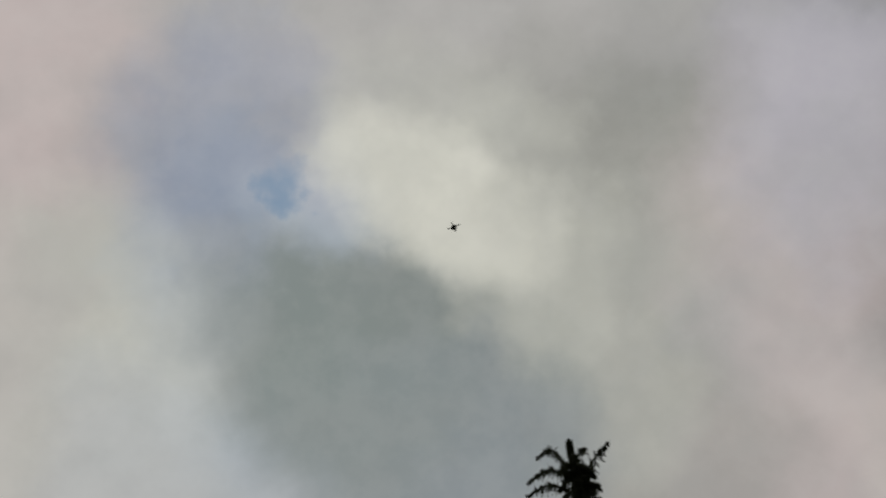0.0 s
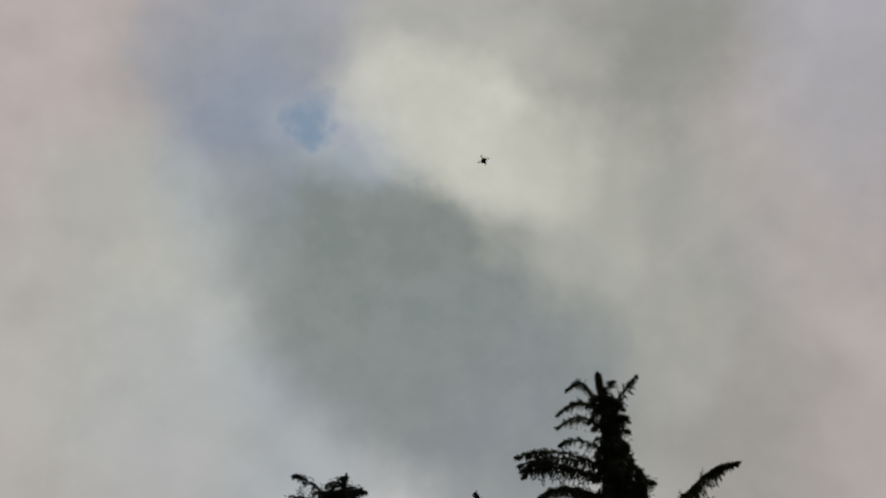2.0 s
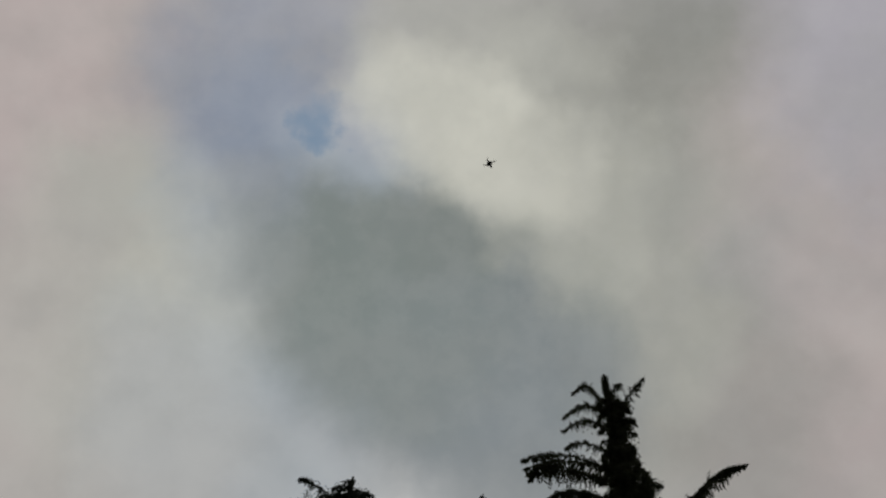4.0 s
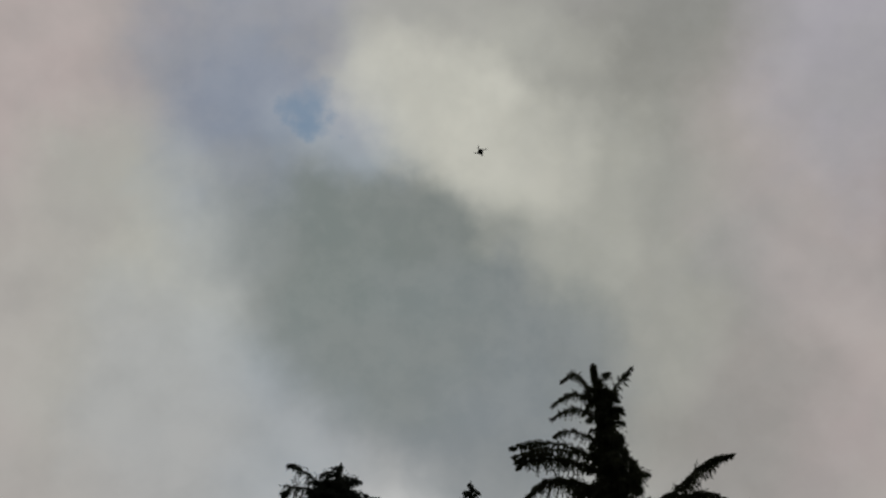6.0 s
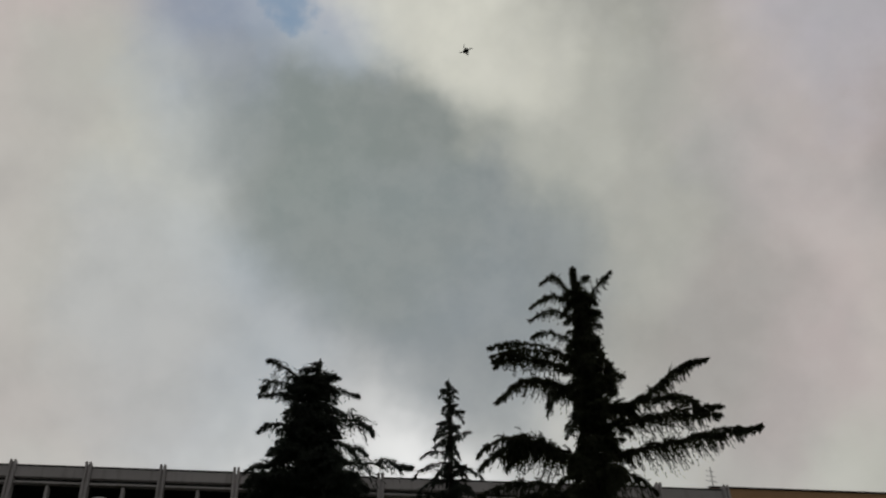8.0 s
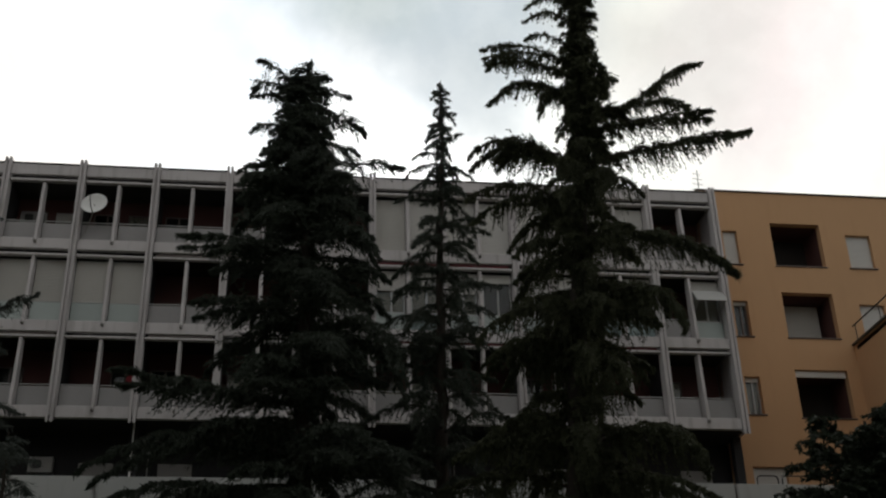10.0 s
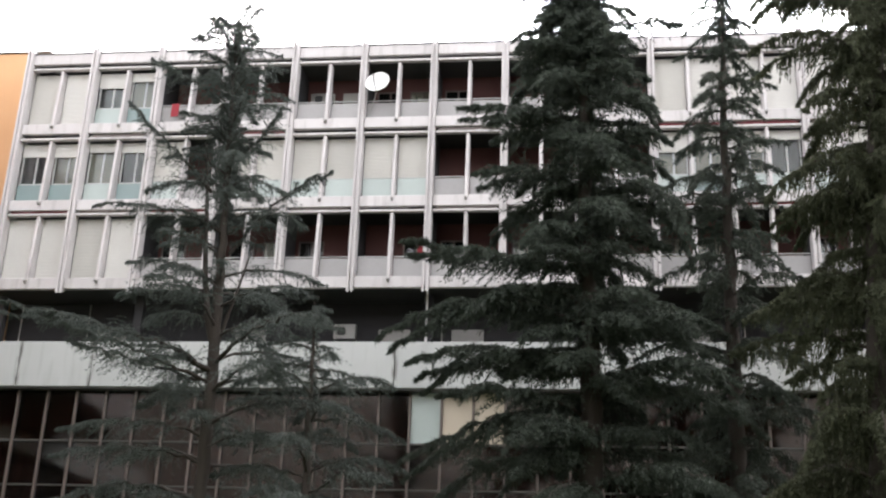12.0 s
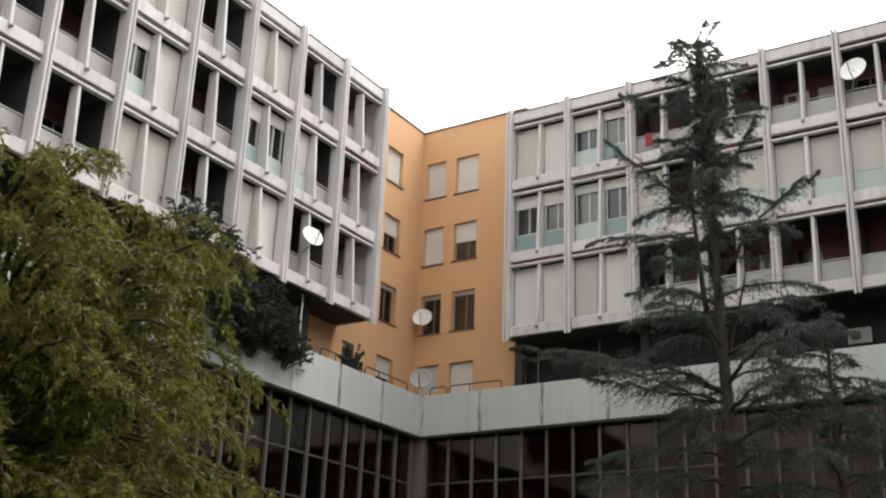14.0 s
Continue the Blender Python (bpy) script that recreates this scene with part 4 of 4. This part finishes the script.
conifer("broad_cedar", 27, 0.3, "broad dark cedar with dense layered branches", [(0.1, 0, 0, 0.36), (0.1, 0, 8, 0.26), (0.0, 0, 15.5, 0.15), (-0.22, 0, 20.4, 0.06), (-0.02, 0, 21.65, 0.015)], limbs, CEDAR, g, 0.85, 0.42, 31, 0.115, 0.036, (8.0, 1500, 0.6))

# slender cedar between them
g = np.random.default_rng(12)
r2 = lambda z: float(np.interp(z, (3, 10, 15, 18.5, 21, 22.9), (3.2, 2.6, 2.2, 1.35, 0.8, 0.16)))
lean2 = lambda z: float(np.interp(z, (0, 9, 17, 20.5, 23), (0.1, 0.11, 0.24, 0.37, 0.38)))
limbs = tiers(g, np.linspace(19.0, 22.8, 11), 5, r2, 0.12, 0.55, lean2, 0.55, 0.75, 0.0, 0.1) + tiers(g, np.linspace(3.5, 18.6, 27), 5, r2, 0.16, 0.4, lean2, 1.0, 1.0)
conifer("slender_cedar", 30, 7.3, "slender cedar with a thin pointed top", [(0.1, 0, 0, 0.3), (0.11, 0, 9, 0.2), (0.24, 0, 17, 0.1), (0.37, 0, 20.5, 0.05), (0.38, 0, 23.1, 0.012)], limbs, CEDAR, g, 0.5, 0.5, 24, 0.105, 0.032, (10.0, 450, 0.35))

# thin blue-green conifer with a forked stem
g = np.random.default_rng(21)
THIN_LIMBS = (
    (0.12, 10.56, 0.82, 11.79, 1.56, 12.58, 2.32, 12.94), (0.0, 10.96, -0.75, 11.54, -1.73, 11.67, -2.94, 11.36), (-0.4, 12.0, -1.15, 12.87, -1.9, 13.49, -2.48, 14.04),
    (0.05, 7.82, -0.87, 8.32, -2.4, 8.6, -4.48, 8.65), (0.05, 7.57, -0.96, 7.81, -2.03, 8.05, -3.05, 8.28), (-0.15, 12.62, 0.39, 13.27, 0.78, 13.91, 1.0, 14.54),
    (-0.32, 14.35, -1.01, 14.7, -1.61, 14.97, -2.1, 15.14), (-0.25, 15.8, -0.1, 16.35, 0.1, 16.7, 0.35, 16.75), (-0.25, 15.54, -0.45, 16.15, -0.62, 16.6, -0.85, 16.65),
)
r4 = lambda z: float(np.interp(z, (3, 8, 9.5, 11.5, 13, 15, 16.8), (3.2, 3.4, 2.4, 1.8, 1.45, 1.2, 0.8)))
lean4 = lambda z: float(np.interp(z, (0, 8.3, 11.2, 14.8, 16.8), (0.05, 0.03, -0.05, -0.2, -0.25)))
limbs = drawn(THIN_LIMBS, g, (-0.5, 0.3), 1.1, 1.0, 0.12) + drawn(THIN_LIMBS[3:5], g, (-1.6, -0.8), 1.2, 1.0, 0.2)
limbs += tiers(g, np.linspace(12.2, 16.35, 18), 4, r4, 0.26, 0.0, lean4, 0.8, 0.6, 0.08)
limbs += tiers(g, np.linspace(8.8, 12.0, 6), 4, r4, 0.25, 0.05, lean4, 1.0, 0.8, 0.15) + tiers(g, np.linspace(2.2, 8.0, 9), 4, r4, 0.14, 0.1, lean4, 1.1, 0.9, 0.2)
conifer("thin_conifer", 25, -18.5, "thin sparse blue-green conifer with a forked stem", [(0.05, 0, 0, 0.18), (0.03, 0, 8.3, 0.13), (-0.07, 0, 11.2, 0.09), (-0.2, 0, 14.8, 0.05), (-0.25, 0, 16.6, 0.012)], limbs, SPRUCE, g, 0.95, 0.3, 26, 0.075, 0.021,
        (11.0, 700, 0.7), forks=[((0.03, 0, 8.3), (-0.5, 0, 9.8), (-0.35, 0, 11.2), (-0.65, 0, 13.2), 0.09), ((0.03, 0, 8.2), (0.2, 0, 9.1), (0.45, 0, 9.8), (0.62, 0, 10.8), 0.05)])

g = np.random.default_rng(33)
limbs = tiers(g, np.linspace(2.2, 9.1, 13), 4, lambda z: float(np.interp(z, (4, 7, 9.3), (2.6, 1.9, 0.5))), 0.18, 0.1, side=1.0, hang=1.0, bare=0.15)
conifer("young_conifer", 24, -13.4, "small sparse blue-green conifer", [(0, 0, 0, 0.14), (0, 0, 6, 0.09), (-0.1, 0, 9.3, 0.012)], limbs, SPRUCE, g, 0.9, 0.25, 26, 0.075, 0.021, (4.0, 220, 0.5))

# leafy bushy tree with yellow-green hanging shoots
g = np.random.default_rng(41)
limbs = []
for k in range(420):
    ang, h = g.uniform(0, 2 * math.pi), g.uniform(2.0, 7.5)
    R = 4.2 * math.sqrt(max(0.05, 1 - ((h - 3.4) / 5.6) ** 2)) * g.uniform(0.75, 1.08)
    c, s = math.cos(ang), math.sin(ang)
    limbs.append(((0.2 * c, 0.2 * s, min(h, 4.5) * 0.8), (R * c * 0.6, R * s * 0.6, h + 0.9), (R * c, R * s, h - 0.4)))
tree("willow", 15.0, -56.0, "bushy yellow-green willow with hanging leafy shoots", [(0, 0, 0, 0.25), (0.1, 0, 3, 0.18), (0.1, 0, 8.0, 0.03)], limbs, WILLOW, g, 0.7, 0.75, 0.9, 0.085, 0.030, 7)

# dark rounded evergreen at the east side
g = np.random.default_rng(52)
limbs = []
for k in range(260):
    ang, h = g.uniform(0, 2 * math.pi), g.uniform(1.0, 8.6)
    R = 2.4 * math.sqrt(max(0.05, 1 - ((h - 4.2) / 5.0) ** 2)) * g.uniform(0.8, 1.05)
    c, s = math.cos(ang), math.sin(ang)
    limbs.append(((0, 0, h * 0.8), (R * c * 0.5, R * s * 0.5, h + 0.3), (R * c, R * s, h)))
tree("evergreen_tree", 22.5, 28.4, "dense dark rounded evergreen tree", [(0, 0, 0, 0.2), (0, 0, 4, 0.14), (0, 0, 8.6, 0.03)], limbs, SHRUB, g, 0.5, 0.3, 1.0, 0.09, 0.05, 13)


def shrub(name, m, radius, height, label, count, g, leaf=SHRUB, category="shrub"):
    """A rounded leafy shrub: short stems and many leaves in an uneven heap."""
    s = thing(name, m, label, category)
    wood, green = [], []
    for k in range(count):
        ang, h = g.uniform(0, 2 * math.pi), height * g.uniform(0.15, 1.0)
        R = radius * math.sqrt(max(0.08, 1 - (h / height - 0.35) ** 2 / 0.45)) * g.uniform(0.5, 1.1)
        c, sn = math.cos(ang), math.sin(ang)
        pts = curve((0, 0, 0), (R * c * 0.4, R * sn * 0.4, h * 0.8), (R * c, R * sn, h), 8)
        wood.append(tube(pts, np.linspace(0.02, 0.004, 8), 4))
        green.append(hangers(pts, g, 12, radius * 0.5, 0.3, 1.0, 0.09, 0.045, 2, ends=(0.4, 1.0)))
    tagged(part("stem_thicket", mesh_of(wood, BARK, "stem_thicket"), s), kind="stuff")
    tagged(part("foliage", mesh_of(green, leaf, "foliage", False), s), kind="stuff")
    return s


g = np.random.default_rng(61)
for y, r, h in ((24.0, 1.9, 4.6), (25.6, 1.7, 4.0), (27.2, 1.5, 3.1), (28.9, 1.1, 2.0)):
    shrub("terrace_shrub", pose(BX - 0.1, y, BTOP - 1.15), r, h, "dark evergreen shrub spilling over the terrace band", 90, g)
shrub("potted_plant", pose(BX - 0.3, 33.0, 12.0), 0.5, 1.7, "green leafy potted plant on the terrace", 30, g, CEDAR, "plant")


# ---- dishes, aerials and small fittings ----
def dish(name, m, radius, label, tilt, mount, skin=WHITE):
    """Satellite dish: a shallow bowl with a rim, feed arm, receiver head and wall bracket."""
    d = thing(name, m, label, "satellite dish", "satellite dishes")
    rr = np.linspace(0, radius, 9)
    ang = np.arange(32) * 2 * math.pi / 32
    v = np.concatenate([np.stack([r * np.cos(ang), np.full(32, -0.55 * r * r + 0.55 * radius ** 2), r * np.sin(ang) * 0.94], 1) for r in np.maximum(rr, 1e-3)] +
                       [np.stack([r * np.cos(ang), np.full(32, -0.55 * r * r + 0.55 * radius ** 2 + 0.03), r * np.sin(ang) * 0.94], 1) for r in np.maximum(rr[::-1], 1e-3)])
    i, j = np.meshgrid(np.arange(17), np.arange(32), indexing="ij")
    k = (j + 1) % 32
    bowl = part("bowl", mesh_of([(v, np.stack([i * 32 + j, i * 32 + k, (i + 1) * 32 + k, (i + 1) * 32 + j], -1).reshape(-1, 4))], skin, "bowl"), d, turn=tilt)
    part("feed_arm", rod([(0, 0.05, -radius * 0.9), (0, -radius * 0.5, -radius * 0.75), (0, -radius * 1.0, -radius * 0.1)], 0.018, DARK), bowl)
    part("receiver", rod([(0, -radius * 1.0, -radius * 0.1), (0, -radius * 0.85, -0.02)], 0.035, METAL, sides=8), bowl)
    part("bracket", rod([(0, 0.1, 0), (0, 0.2, -radius * 0.3), mount], 0.025, METAL), d)
    return d


dish("satellite_dish", pose(-7.35, MAIN_Y - 0.35, 22.47), 0.47, "round white satellite dish on the loggia rail", Matrix.Rotation(radians(-12), 4, "X") @ Matrix.Rotation(radians(-10), 4, "Z"), (-0.3, 0.65, -0.9))
dish("satellite_dish", pose(WING_X + 0.3, 29.4, 16.4), 0.42, "round white satellite dish on the wing loggia", Matrix.Rotation(radians(72), 4, "Z") @ Matrix.Rotation(radians(-20), 4, "X"), (-0.55, 0.1, -0.5))
dish("satellite_dish", pose(-25.9, YW - 0.45, 16.35), 0.42, "white satellite dish under a tower window", Matrix.Rotation(radians(20), 4, "Z") @ Matrix.Rotation(radians(-15), 4, "X"), (0, 0.42, -0.45))
dish("satellite_dish", pose(-24.75, BY - 0.1, 13.2), 0.46, "grey satellite dish on the terrace corner", Matrix.Rotation(radians(24), 4, "Z") @ Matrix.Rotation(radians(-14), 4, "X"), (0, 0.2, -0.72), METAL)


def aircon(m, label):
    a = thing("air_conditioner", m, label, "air conditioner", "air conditioners")
    part("case", bar(0.8, 0.3, 0.55, METAL, 0.02), a)
    part("fan_grille", rod([(0.19 * math.cos(t) - 0.12, -0.012, 0.28 + 0.19 * math.sin(t)) for t in np.linspace(0, 2 * math.pi, 24)], 0.012, METAL), a)
    part("fan_hub", bar(0.3, 0.006, 0.3, DARK, 0.002), a, -0.12, -0.008, 0.13)
    for x in (-0.3, 0.3):
        part("bracket", bar(0.04, 0.4, 0.04, METAL), a, x, 0.0, -0.045)
    return a


aircon(pose(-9.9, MAIN_Y + 1.69, 22.6), "white air conditioner on the loggia wall")
aircon(pose(WING_X - 1.7, 32.5, 12.75, 0, 0, 90), "white air conditioner under the wing overhang")
aircon(pose(-8.4, MAIN_Y + 1.72, 13.2), "white air conditioner on the set-back floor")

rung = thing("roof_aerial", pose(17.1, YW + 2.5, YTOP - 0.15), "thin metal television aerial on the roof edge", "aerial")
part("mast", rod([(0, 0, 0), (0, 0, 1.5), (0.04, 0, 2.7)], 0.02, METAL), rung)
for k, z in enumerate((1.7, 2.0, 2.25, 2.5)):
    part("rung", rod([(-0.28 + 0.04 * k, 0.05, z + 0.05), (0.28 - 0.04 * k, 0, z - 0.04)], 0.012, METAL), rung)

pipe = thing("white_downpipe", pose(MAIN_X + 6 * BAY, MAIN_Y + 0.7, 11.33), "thin white downpipe below the overhang", "pipe")
part("pipe_length", rod([(0, 0, 0), (0, 0, 3.3)], 0.035, WHITE), pipe)
part("collar", rod([(0, 0, 1.6), (0, 0, 1.7)], 0.05, METAL), pipe)
pipe = thing("white_downpipe", pose(WING_X - 0.6, 30.2, 11.33), "thin white downpipe below the wing overhang", "pipe")
part("pipe_length", rod([(0, 0, 0), (0, 0, 3.3)], 0.035, WHITE), pipe)
part("collar", rod([(0, 0, 1.6), (0, 0, 1.7)], 0.05, METAL), pipe)
awn = thing("white_awning", pose(MAIN_X + 13 * BAY + 1.95, MAIN_Y + 0.1, 19.75), "small white folding awning over a balcony", "awning")
part("cloth", bar(1.15, 0.02, 0.75, CANVAS, 0.004), awn, 0, -0.45, -0.35, turn=Matrix.Rotation(radians(-38), 4, "X"))
part("front_bar", rod([(-0.57, -0.46, -0.36), (0.57, -0.46, -0.36)], 0.02, METAL), awn)
for x in (-0.5, 0.5):
    part("arm", rod([(x, 0.3, -0.5), (x, -0.46, -0.36)], 0.015, METAL), awn)
cloth = thing("red_towel", pose(MAIN_X + 2 * BAY + 0.75, MAIN_Y + 0.12, 21.3), "red towel hung over a loggia rail", "towel")
part("cloth_fold", bar(0.3, 0.03, 0.55, RED, 0.012), cloth, 0, 0, 0.15)

lamp = thing("globe_lamp", pose(MAIN_X + 6 * BAY + 0.42, MAIN_Y + 1.1, 20.66), "small white globe lamp in a loggia", "lamp")
part("flex", rod([(0, 0, 0), (0, 0, -1.5)], 0.006, DARK), lamp)
ball = bmesh.new()
bmesh.ops.create_uvsphere(ball, u_segments=16, v_segments=10, radius=0.075)
globe = bpy.data.meshes.new("globe")
ball.to_mesh(globe)
ball.free()
part("globe", finish(globe, WHITE, True), lamp, 0, 0, -1.57)
shrub("potted_plant", pose(MAIN_X + 5 * BAY + 2.0, MAIN_Y + 0.75, 21.0), 0.32, 1.35, "spindly potted plant in a loggia", 12, g, CEDAR, "plant")
for x, z, w, h, mat_, text in ((6 * BAY + 0.7, 15.75, 0.9, 0.35, WHITE, "white laundry hung in a loggia"), (6 * BAY + 2.0, 15.8, 0.8, 0.28, WHITE, "white laundry hung in a loggia"), (5 * BAY + 2.3, 15.0, 0.22, 1.5, RED, "narrow red curtain in a loggia")):
    wash = thing("laundry", pose(MAIN_X + x, MAIN_Y + 0.95, z), text, "laundry", "laundry in the loggias")
    part("cloth", bar(w, 0.02, h, mat_, 0.006), wash)
    part("line", rod([(-0.6, 0.01, h), (0.6, 0.01, h)], 0.005, DARK), wash)


def drone(m):
    d = thing("quadcopter_drone", m, "small dark quadcopter drone hovering in the sky", "drone")
    part("body", joined([(0, -0.13, -0.05, 0.24, 0.28, 0.12), (0, -0.07, 0.05, 0.11, 0.15, 0.03), (0, -0.04, -0.1, 0.06, 0.06, 0.06)], DARK), d)
    for sx in (-1, 1):
        for sy in (-1, 1):
            arm = part("arm", rod([(0.05 * sx, 0.05 * sy, 0), (0.2 * sx, 0.2 * sy, 0.01)], 0.014, DARK), d)
            part("motor", rod([(0.2 * sx, 0.2 * sy, -0.015), (0.2 * sx, 0.2 * sy, 0.05)], 0.028, DARK, sides=10), arm)
            part("propeller", bar(0.24, 0.022, 0.006, DARK, 0.001), arm, 0.2 * sx, 0.2 * sy - 0.011, 0.052, turn=Matrix.Rotation(0.6 + sx * sy, 4, "Z"))
        part("landing_skid", rod([(0.05 * sx, 0, -0.04), (0.09 * sx, -0.02, -0.14), (0.09 * sx, -0.12, -0.15), (0.09 * sx, 0.12, -0.15)], 0.008, DARK), d)
    return d


spot = Vector(EYE) + Vector(heading(10.4, 51.6)) * 62
drone(Matrix.Translation(spot) @ Matrix.Rotation(radians(15), 4, "Z"))
